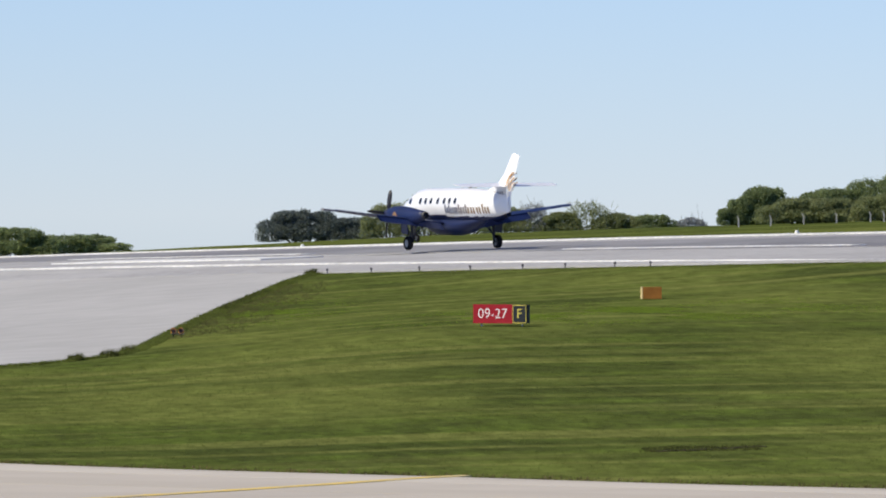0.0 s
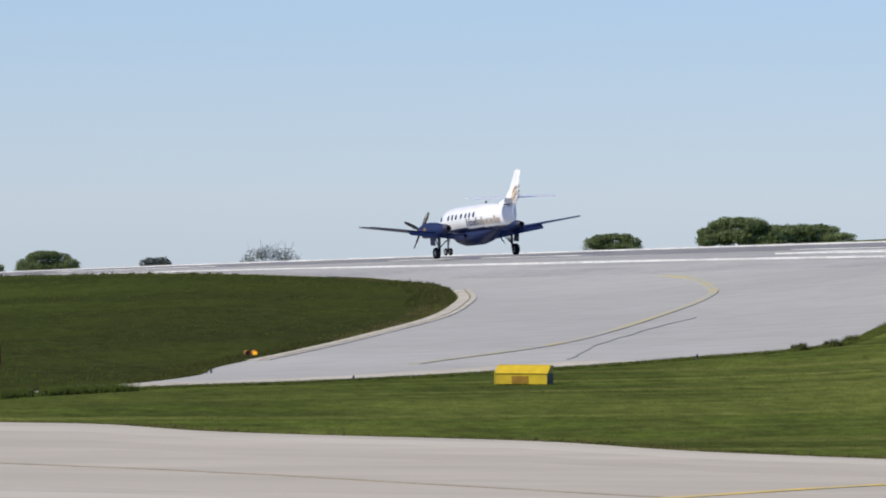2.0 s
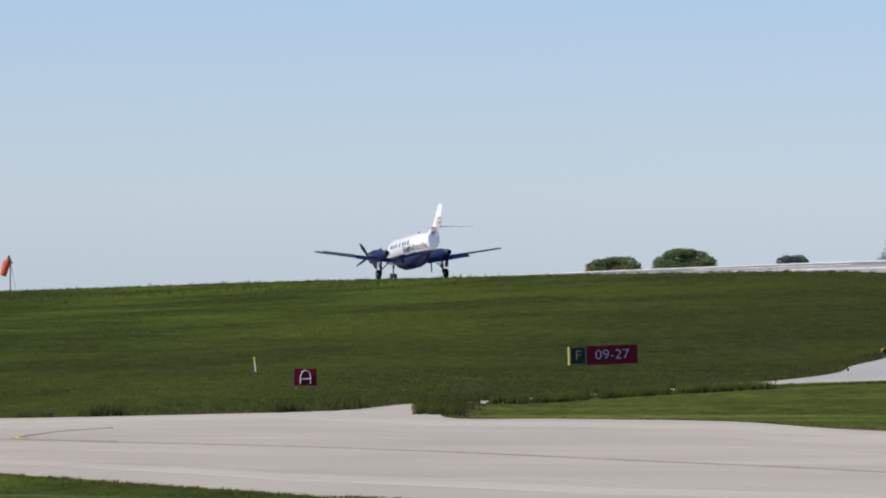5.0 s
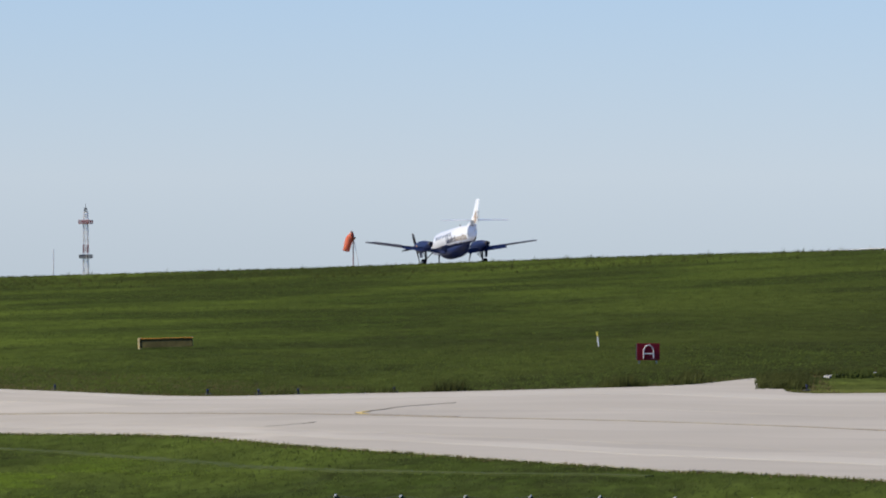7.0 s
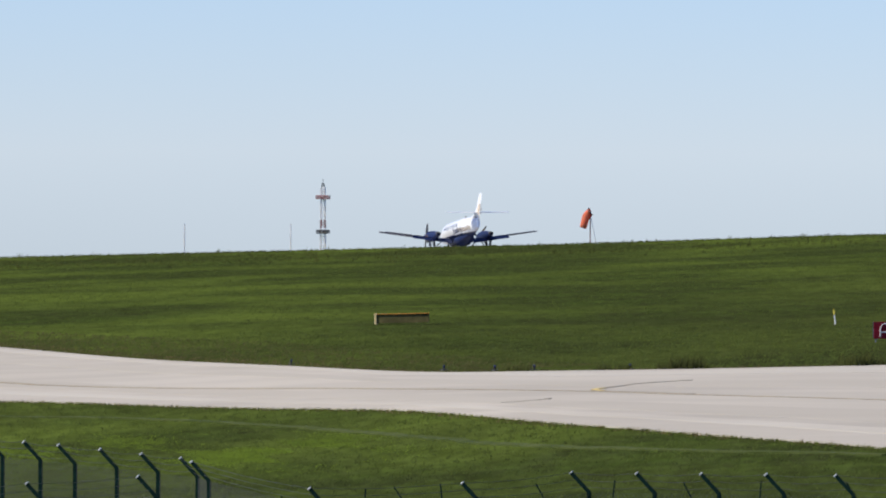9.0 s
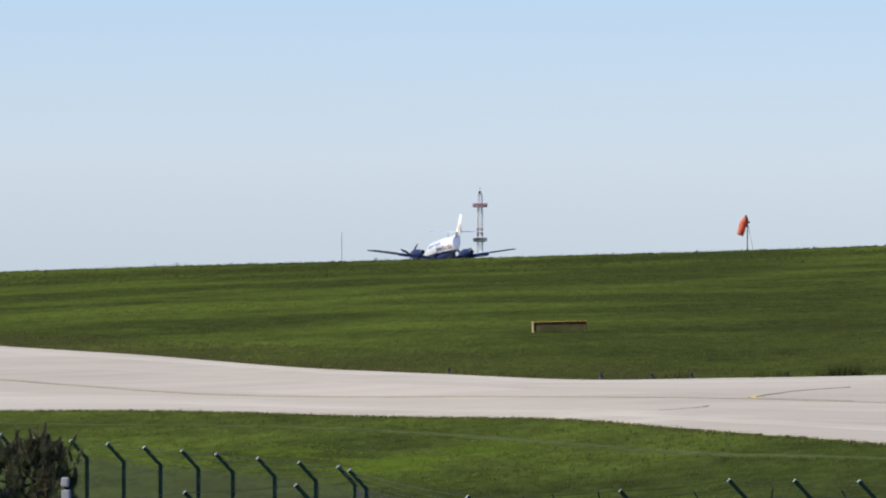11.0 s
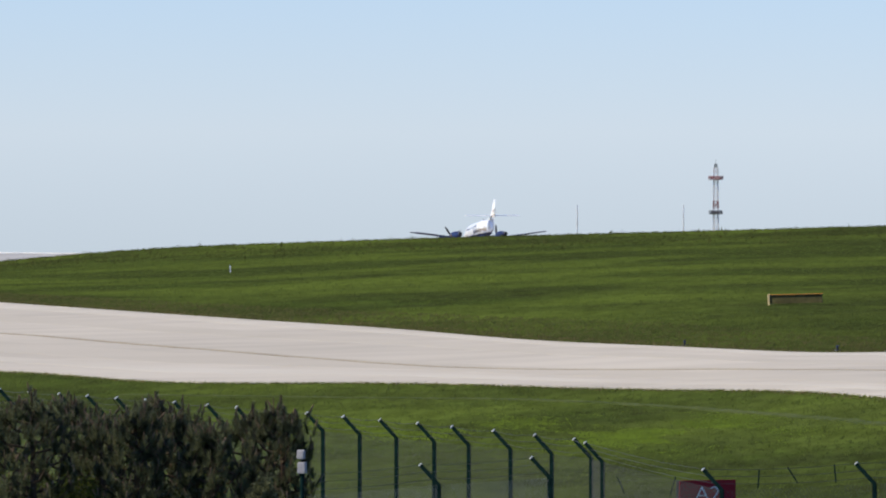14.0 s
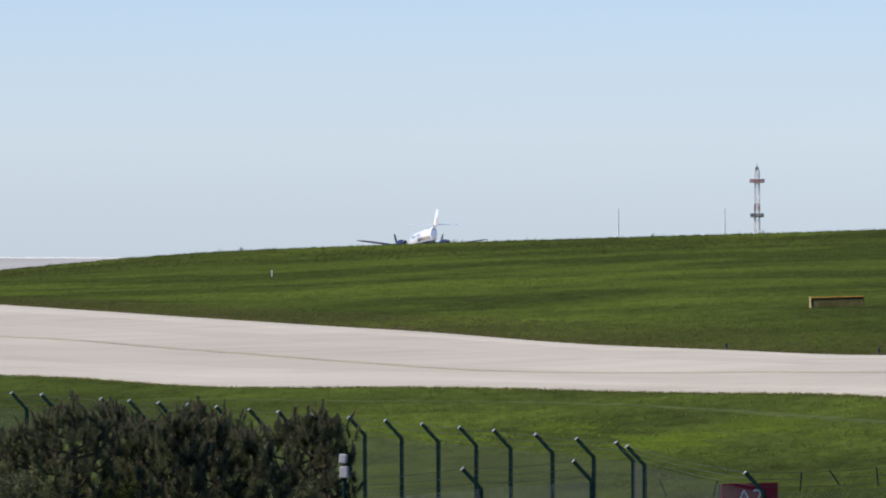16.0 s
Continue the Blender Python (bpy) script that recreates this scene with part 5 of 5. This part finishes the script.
# ---- bushes and trees beyond the runway ----
def bush(name, b, d, width, height, leaf, label, lobes=9, leaves=1500, size=0.22, base=None, seed=0, twiggy=False, category="bush", droop=0.0):
    """Trunk and limbs with a crown of many leaf clumps in uneven lobes."""
    rr = np.random.default_rng(int(abs(b) * 7 + d + seed))
    p = spot(b, d)
    if base is not None:
        p.z = min(p.z, base)
    ob = thing(name, Matrix.Translation(p), label, category)
    bm = bmesh.new()
    cs = []
    for k in range(lobes):
        x = (k + 0.5) / lobes - 0.5 + rr.uniform(-0.04, 0.04)
        env = math.sqrt(max(0.05, 1 - (1.85 * x) ** 2))
        hgt = height * (0.02 + 0.80 * env) * rr.uniform(0.85, 1.06)
        r = np.array([width / lobes * rr.uniform(0.85, 1.35), width / lobes * rr.uniform(0.8, 1.2), height * rr.uniform(0.18, 0.30)])
        cs.append((np.array([x * width, rr.uniform(-0.2, 0.2) * width * 0.5, min(hgt, height - r[2])]), r))
        cs.append((np.array([x * width * 0.95, rr.uniform(-0.2, 0.1) * width * 0.5, hgt * 0.42]), r * np.array([1.25, 1.0, 1.25])))
    for c, r in cs[::2]:
        rod(bm, (c[0] * 0.25, c[1] * 0.25, -0.2), (c[0] * 0.7, c[1] * 0.7, c[2] * 0.55), 0.05 + 0.012 * height, 0.04, 6)
        rod(bm, (c[0] * 0.7, c[1] * 0.7, c[2] * 0.55), tuple(c), 0.04, 0.015, 5)
        if twiggy:
            for _ in range(12):
                q = c + rr.normal(0, 1, 3) * r * 0.7
                rod(bm, (c[0], c[1], c[2] * 0.8), tuple(q + np.array([0, 0, r[2] * 0.6])), 0.02, 0.01, 4)
    part("trunk", bm, leaf if twiggy else BARK, ob)
    n = leaves * 8
    size = size * 0.46
    pick = rr.integers(0, len(cs), n)
    C = np.array([cs[i][0] for i in pick])
    R = np.array([cs[i][1] for i in pick])
    u = rr.normal(0, 1, (n, 3))
    u /= np.linalg.norm(u, axis=1)[:, None]
    P = C + u * R * (rr.uniform(0.35, 1.0, (n, 1)) ** 0.5) * (1 + rr.normal(0, 0.10, (n, 1)))
    P[:, 2] = np.maximum(P[:, 2], 0.05)
    s = size * rr.uniform(0.5, 1.5, (n, 1, 1))
    ax = rr.normal(0, 1, (n, 3))
    ax /= np.linalg.norm(ax, axis=1)[:, None]
    bx = np.cross(ax, rr.normal(0, 1, (n, 3)))
    bx /= np.linalg.norm(bx, axis=1)[:, None]
    Q = np.stack([P[:, None] + s * 0 + s * ax[:, None] * 0.6, P[:, None] + s * bx[:, None] * 0.4, P[:, None] - s * ax[:, None] * 0.6, P[:, None] - s * bx[:, None] * 0.4], 1).reshape(-1, 3)
    me = raw_mesh("crown", Q.tolist(), np.arange(len(Q)).reshape(-1, 4).tolist(), leaf, True)
    part_me("crown", me, ob)
    return ob


M = lambda px, d_: px * d_ / F       # metres across at a distance
bush("bush", -757, 700, M(130, 700), M(52, 700), LEAF, "rounded green bush beyond the runway", 7, 2600, 0.30)
bush("bush", -645, 720, M(150, 720), M(34, 720), LEAF, "low green bush beyond the runway", 8, 1800, 0.28)
bush("dark_tree_clump", -250, 700, M(140, 700), M(58, 700), LEAF_DARK, "dense dark evergreen clump beyond the runway", 8, 4200, 0.24)
bush("dark_tree_clump", -165, 700, M(100, 700), M(40, 700), LEAF_DARK, "dark evergreen clump beyond the runway", 6, 1900, 0.24)
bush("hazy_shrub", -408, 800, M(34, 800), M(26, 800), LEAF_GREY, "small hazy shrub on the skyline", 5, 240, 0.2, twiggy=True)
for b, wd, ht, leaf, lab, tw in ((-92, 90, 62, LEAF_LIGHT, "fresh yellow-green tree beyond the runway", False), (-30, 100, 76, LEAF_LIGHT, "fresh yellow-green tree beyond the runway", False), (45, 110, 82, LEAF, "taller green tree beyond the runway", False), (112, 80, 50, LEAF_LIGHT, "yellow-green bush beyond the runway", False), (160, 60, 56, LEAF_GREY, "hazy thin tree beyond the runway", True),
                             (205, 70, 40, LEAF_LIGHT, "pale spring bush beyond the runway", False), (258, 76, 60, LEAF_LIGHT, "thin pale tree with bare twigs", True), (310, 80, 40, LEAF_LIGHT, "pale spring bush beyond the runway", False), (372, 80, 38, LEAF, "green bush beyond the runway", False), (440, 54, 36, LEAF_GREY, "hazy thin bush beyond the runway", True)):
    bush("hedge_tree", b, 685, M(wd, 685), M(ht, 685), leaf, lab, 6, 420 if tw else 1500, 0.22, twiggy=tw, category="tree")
for b, wd, ht, leaf in ((535, 80, 46, LEAF), (570, 84, 68, LEAF), (640, 150, 46, LEAF_LIGHT), (690, 130, 60, LEAF), (770, 150, 76, LEAF), (850, 190, 92, LEAF), (960, 200, 100, LEAF), (690, 120, 44, LEAF_LIGHT), (800, 140, 50, LEAF_LIGHT)):
    dd = 622 if leaf is LEAF_LIGHT else 634
    bush("hedge_tree", b, dd, M(wd, dd), M(ht, dd), leaf, "leafy green tree in a tall hedge" if leaf is LEAF else "yellow-green shrub in front of the hedge", 7, 3000, 0.22, category="tree")
bush("bush", -978, 760, M(88, 760), M(33, 760), LEAF, "green bush at the far runway edge", 6, 1300, 0.26)
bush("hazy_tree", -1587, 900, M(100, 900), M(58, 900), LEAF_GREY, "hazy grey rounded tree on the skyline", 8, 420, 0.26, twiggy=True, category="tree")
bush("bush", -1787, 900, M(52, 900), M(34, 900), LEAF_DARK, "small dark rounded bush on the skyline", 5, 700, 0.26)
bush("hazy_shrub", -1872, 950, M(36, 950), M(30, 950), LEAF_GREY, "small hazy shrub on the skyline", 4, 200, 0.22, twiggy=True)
bush("bush", -1978, 900, M(90, 900), M(42, 900), LEAF, "rounded green bush on the skyline", 7, 2600, 0.24)
bush("bush", -2105, 920, M(88, 920), M(31, 920), LEAF_LIGHT, "yellow-green bush on the skyline", 6, 1300, 0.30)

# pale posts before the hedge
POST_GREY = material("weathered_post_concrete", (0.42, 0.42, 0.40), 0.85, spread=0.12)
fp = thing("fence_post", pose(0, 0, 0), "pale concrete post with a cranked top before the hedge", "post", "posts before the hedge")
bm = bmesh.new()
box(bm, (0.10, 0.10, 0.62), pose(0, 0, 0.26), 0.01)
part("shaft", bm, POST_GREY, fp)
bm = bmesh.new()
box(bm, (0.08, 0.08, 0.24), pose(-0.05, 0, 0.66, 0, -28, 0), 0.01)
part("arm", bm, POST_GREY, fp)
for k, b in enumerate((523, 580, 638, 696, 756, 780)):
    m = Matrix.Translation(spot(b, 612))
    if k:
        copy_thing(fp, m)
    else:
        fp.matrix_basis = m


# ---- the near security fence ----
POST_H = 2.28


def fence_post(arm_turn):
    ob = thing("security_post", pose(0, 0, 0), "dark green steel fence post with a cranked arm", "fence post", "security fence posts")
    bm = bmesh.new()
    box(bm, (0.085, 0.085, POST_H + 0.3), pose(0, 0, POST_H / 2 - 0.15), 0.008)
    part("shaft", bm, GREEN_STEEL, ob)
    bm = bmesh.new()
    c, s = math.cos(radians(arm_turn)), math.sin(radians(arm_turn))
    a, e = Vector((0, 0, POST_H)), Vector((-0.40 * c, -0.40 * s, POST_H + 0.42))
    d = e - a
    box(bm, (0.075, 0.075, d.length + 0.03), Matrix.Translation((a + e) / 2) @ d.to_track_quat("Z", "Y").to_matrix().to_4x4(), 0.008)
    part("arm", bm, GREEN_STEEL, ob)
    # sunlight on the arm's tip, made as a small white end piece
    bm = bmesh.new()
    box(bm, (0.08, 0.08, 0.03), Matrix.Translation(e) @ d.to_track_quat("Z", "Y").to_matrix().to_4x4(), 0.01)
    part("cap", bm, SIGN_WHITE, ob, "white end put on for the sunlit tip")
    return ob, e


post, tip = fence_post(0)


stood = []                       # feet of the posts placed so far
BRIGHT_WIRE = material("galvanised_wire", (0.24, 0.26, 0.265), 0.5, spread=0.1)


def fence_run(name, places, label, net=True, wire=0.0022, mat=GALV):
    """Posts along a line of (bearing, distance), with wires on the arms and netting between."""
    feet = [spot(b + 27, d) for b, d in places]
    for q in feet:
        if any((q - o).length < 0.3 for o in stood):
            continue
        stood.append(q)
        if post.get("used"):
            copy_thing(post, Matrix.Translation(q))
        else:
            post.matrix_basis = Matrix.Translation(q)
            post["used"] = 1
    ob = thing(name, Matrix.Translation(feet[0]), label, "fence")
    for w, up in ((1.0, 0.0), (0.66, 0.0), (0.3, 0.0)):
        bm = bmesh.new()
        for a, b in zip(feet, feet[1:]):
            pts = []
            for k in range(7):
                u = k / 6
                q = a.lerp(b, u) - feet[0] + Vector((0, 0, POST_H)) + (tip - Vector((0, 0, POST_H))) * w
                q.z -= 0.05 * math.sin(math.pi * u)
                pts.append(q)
            for p0, p1 in zip(pts, pts[1:]):
                rod(bm, p0, p1, 0.0045, 0.0045, 4)
        part("barbed_wire", bm, GALV, ob)
    if not net:
        return ob
    for a, b in zip(feet, feet[1:]):
        L = (b - a).length
        n = max(6, int(L / 0.10))
        vs, fs = [], []
        A, B = a - feet[0], b - feet[0]
        rows = int(POST_H / 0.11)
        for k in range(-rows, n + rows):
            for sgn in (1, -1):
                u0, v0, u1, v1 = k / n, 0.0, (k + sgn * rows) / n, 1.0
                for (ua, va), (ub, vb) in (((u0, v0), (u1, v1)),):
                    t0, t1 = 0.0, 1.0
                    du = ub - ua
                    if du > 0:
                        t0, t1 = max(0, -ua / du), min(1, (1 - ua) / du)
                    else:
                        t0, t1 = max(0, (1 - ua) / du), min(1, -ua / du)
                    if t1 - t0 < 0.02:
                        continue
                    p0 = A.lerp(B, ua + du * t0) + Vector((0, 0, POST_H * t0))
                    p1 = A.lerp(B, ua + du * t1) + Vector((0, 0, POST_H * t1))
                    i = len(vs)
                    r = wire
                    for q in (p0, p1):
                        vs += [tuple(q + Vector((r, 0, -r))), tuple(q + Vector((-r, 0, -r))), tuple(q + Vector((0, r, r)))]
                    fs += [(i, i + 1, i + 4, i + 3), (i + 1, i + 2, i + 5, i + 4), (i + 2, i, i + 3, i + 5)]
        part_me("netting", raw_mesh("netting", vs, fs, mat), ob, "chain-link netting")
    return ob


SIDE_B = [-3892, -3962, -4035, -4109, -4170, -4237, -4302, -4367, -4430, -4492, -4544, -4602, -4654, -4705, -4757, -4807, -4860, -4912, -4965, -5020]
fence_run("security_fence", [(-3872, 189.5)] + [(b, 191 + 23 * (-3892 - b) / 915) for b in SIDE_B], "dark green chain-link security fence running away from the corner", True, 0.0032)
fence_run("security_fence", [(-3872, 189.5), (-3661, 178.6), (-3391, 181.0), (-3199, 184.9), (-3083, 184.6), (-2969, 184.4), (-2854, 184.2), (-2731, 184), (-2598, 183.5), (-2461, 183), (-2310, 182)], "dark green chain-link security fence across the grass")
fence_run("security_fence", [(-3966, 183.5), (-4162, 180.5), (-4400, 176), (-4640, 172)], "dark green nearer chain-link fence beside the pines", True, 0.0024, BRIGHT_WIRE)


# ---- young pines, shrubs and a lamp before the fence ----
def pine(b, d, height, width, label, seed, per=2):
    """A young pine: trunk, limbs turning up, and upright needle shoots with brown candles."""
    rr = np.random.default_rng(seed)
    p = spot(b, d)
    ob = thing("pine_tree", Matrix.Translation(p), label, "tree", "young pines before the fence")
    bm = bmesh.new()
    rod(bm, (0, 0, -0.3), (0.05, 0, height * 0.55), 0.11, 0.07, 9)
    rod(bm, (0.05, 0, height * 0.55), (0, 0, height - 0.1), 0.07, 0.015, 8)
    part("trunk", bm, BARK, ob)
    limbs = bmesh.new()
    ends = [Vector((0, 0, height - 0.50)), Vector((0.05, 0.02, height - 0.85))]
    for k in range(34):
        z = height * (0.30 + 0.62 * (k / 34))
        a = k * 2.4 + rr.uniform(-0.4, 0.4)
        taper = min(1.0, (1.04 - z / height) * 3.2)
        r = width * 0.5 * taper * rr.uniform(0.6, 1.1)
        mid = Vector((math.cos(a) * r * 0.6, math.sin(a) * r * 0.6, z + r * 0.12))
        end = Vector((math.cos(a) * r, math.sin(a) * r, z + r * 0.5))
        rod(limbs, (0, 0, z), mid, 0.03, 0.022, 5)
        rod(limbs, mid, end, 0.022, 0.010, 5)
        ends += [end, mid.lerp(end, 0.5)]
        for q in range(2):
            e2 = mid + Vector((rr.uniform(-0.3, 0.3), rr.uniform(-0.3, 0.3), rr.uniform(0.1, 0.4)))
            rod(limbs, mid, e2, 0.012, 0.008, 4)
            ends.append(e2)
    part("branchwork", limbs, BARK, ob)
    for e in ends[2:]:                       # the leader stands clear of the crown
        e.z = min(e.z, height - 0.50 - 0.7 * math.hypot(e.x, e.y) / width)
    E, A, L = [], [], []
    for k, e in enumerate(ends):
        for q in range(1 if k < 2 else per):
            E.append(tuple(e + Vector(rr.normal(0, 0.02 if k < 2 else 0.08, 3))))
            A.append(tuple(Vector((rr.normal(0, 0.05 if k < 2 else 0.32), rr.normal(0, 0.05 if k < 2 else 0.32), 1)).normalized()))
            L.append(0.40 if k == 0 else rr.uniform(0.14, 0.32))
    E, A, L = np.array(E), np.array(A), np.array(L)
    m, k = len(E), 100
    sx = np.cross(A, [0.3, 1, 0.1])
    sx /= np.linalg.norm(sx, axis=1)[:, None]
    sy = np.cross(A, sx)
    u, a = rr.uniform(0, 1, (m, k, 1)), rr.uniform(0, 2 * math.pi, (m, k, 1))
    o = E[:, None] + A[:, None] * L[:, None, None] * u
    out = sx[:, None] * np.cos(a) + sy[:, None] * np.sin(a)
    tipv = o + out * rr.uniform(0.07, 0.15, (m, k, 1)) * (1.15 - 0.6 * u) + A[:, None] * rr.uniform(0.03, 0.10, (m, k, 1))
    w = np.cross(np.broadcast_to(A[:, None], out.shape), out) * 0.009
    nv = np.stack([o - w, o + w, tipv], 2).reshape(-1, 3).tolist()
    nf = np.arange(m * k * 3).reshape(-1, 3).tolist()
    cv, cf = [], []
    for e, ax, ln, px_, py_ in zip(E, A, L, sx, sy):
        if rr.uniform() < 0.6:
            t0, t1, i = e + ax * ln * 0.85, e + ax * (ln + rr.uniform(0.06, 0.16)), len(cv)
            for q, r in ((t0, 0.026), (t1, 0.012)):
                cv += [tuple(q + px_ * r), tuple(q + py_ * r), tuple(q - px_ * r), tuple(q - py_ * r)]
            cf += [(i + j, i + (j + 1) % 4, i + 4 + (j + 1) % 4, i + 4 + j) for j in range(4)] + [(i + 4, i + 5, i + 6, i + 7)]
    nd_ = part_me("foliage", raw_mesh("foliage", nv, nf, NEEDLE), ob)
    tagged(nd_, "dark green needle shoots", "", "", "stuff")
    if cf:
        cn = part_me("new_growth", raw_mesh("new_growth", cv, cf, CANDLE), ob)
        tagged(cn, "brown new shoots", "", "", "stuff")
    return ob


PINE_D = 168
for k, (b, e, w) in enumerate(((-5010, -500, 1.7), (-4925, -484, 1.6), (-4856, -443, 1.6), (-4786, -453, 1.6), (-4734, -479, 1.4), (-4673, -464, 1.4), (-4637, -447, 1.5), (-4588, -467, 1.5), (-4540, -492, 1.2), (-4465, -471, 1.4), (-4414, -460, 1.5))):
    d = PINE_D - (k % 3) * 2.5
    h = EYE_Z + e * d / F - spot(b, d).z
    pine(b, d, h, w, "young dark pine with brown candles before the fence", 40 + k)
for k, (b, e, w) in enumerate(((-4950, -590, 1.8), (-4780, -600, 1.9), (-4640, -590, 1.6), (-4560, -600, 1.5), (-4460, -605, 1.3))):
    h = EYE_Z + e * 164 / F - spot(b, 164).z
    bush("shrub", b, 164, w, h, SHRUB if k % 2 else NEEDLE, "low scrub at the foot of the pines", 6, 2200, 0.10, seed=k)

MAST_GREY = material("weathered_white_plastic", (0.40, 0.38, 0.40), 0.7, spread=0.1)
lp = spot(-4377, 161.5)
lamp_post = thing("lamp_post", Matrix.Translation(lp), "white box lamp on a slim pole beside the pines", "lamp")
lz = EYE_Z - 581 * 161.5 / F - lp.z
bm = bmesh.new()
rod(bm, (0, 0, -0.2), (0, 0, lz - 0.2), 0.04, 0.035, 10)
part("pole", bm, GREEN_STEEL, lamp_post)
bm = bmesh.new()
box(bm, (0.15, 0.14, 0.21), pose(0, 0, lz - 0.12), 0.02)
part("housing", bm, MAST_GREY, lamp_post)
bm = bmesh.new()
box(bm, (0.14, 0.13, 0.17), pose(-0.02, 0, lz + 0.13, 0, 6, 0), 0.03)
part("hood", bm, MAST_GREY, lamp_post)

# slim leaning stakes in the grass beyond the fence
stake = thing("stake", Matrix.Translation(spot(-3806, 214)) @ pose(0, 0, 0, 0, -24, 0), "slim dark leaning stake in the grass", "stake", "stakes in the grass")
bm = bmesh.new()
box(bm, (0.032, 0.032, 0.52), pose(0, 0, 0.20), 0.004)
part("shaft", bm, GREEN_STEEL, stake)
for b, d, lean in ((-3725, 213, 16), (-3570, 214, 4), (-3500, 215, -34), (-3432, 214, -6), (-3250, 212, -30), (-3130, 211, 6), (-2990, 210, -28), (-2870, 209, 4), (-2700, 208, -30)):
    copy_thing(stake, Matrix.Translation(spot(b, d)) @ pose(0, 0, 0, 0, lean, 0))


# ---- what moves ----
def motions():
    walk(aircraft, [(t, aircraft_pose(t)) for t in FLIGHT_T])
    beat = [k * 0.1 for k in range(161)]
    for i, (prop, at) in enumerate(propellers):
        walk(prop, [(t, pose(*at, 0, 4.9, 0) @ pose(0, 0, 0, (8 if i == 0 else 38) + 73 * k, 0, 0)) for k, t in enumerate(beat)])
    for wheel, at in wheels:
        walk(wheel, [(t, pose(*at) @ pose(0, 0, 0, 0, 80 * k, 0)) for k, t in enumerate(beat)])


motions()
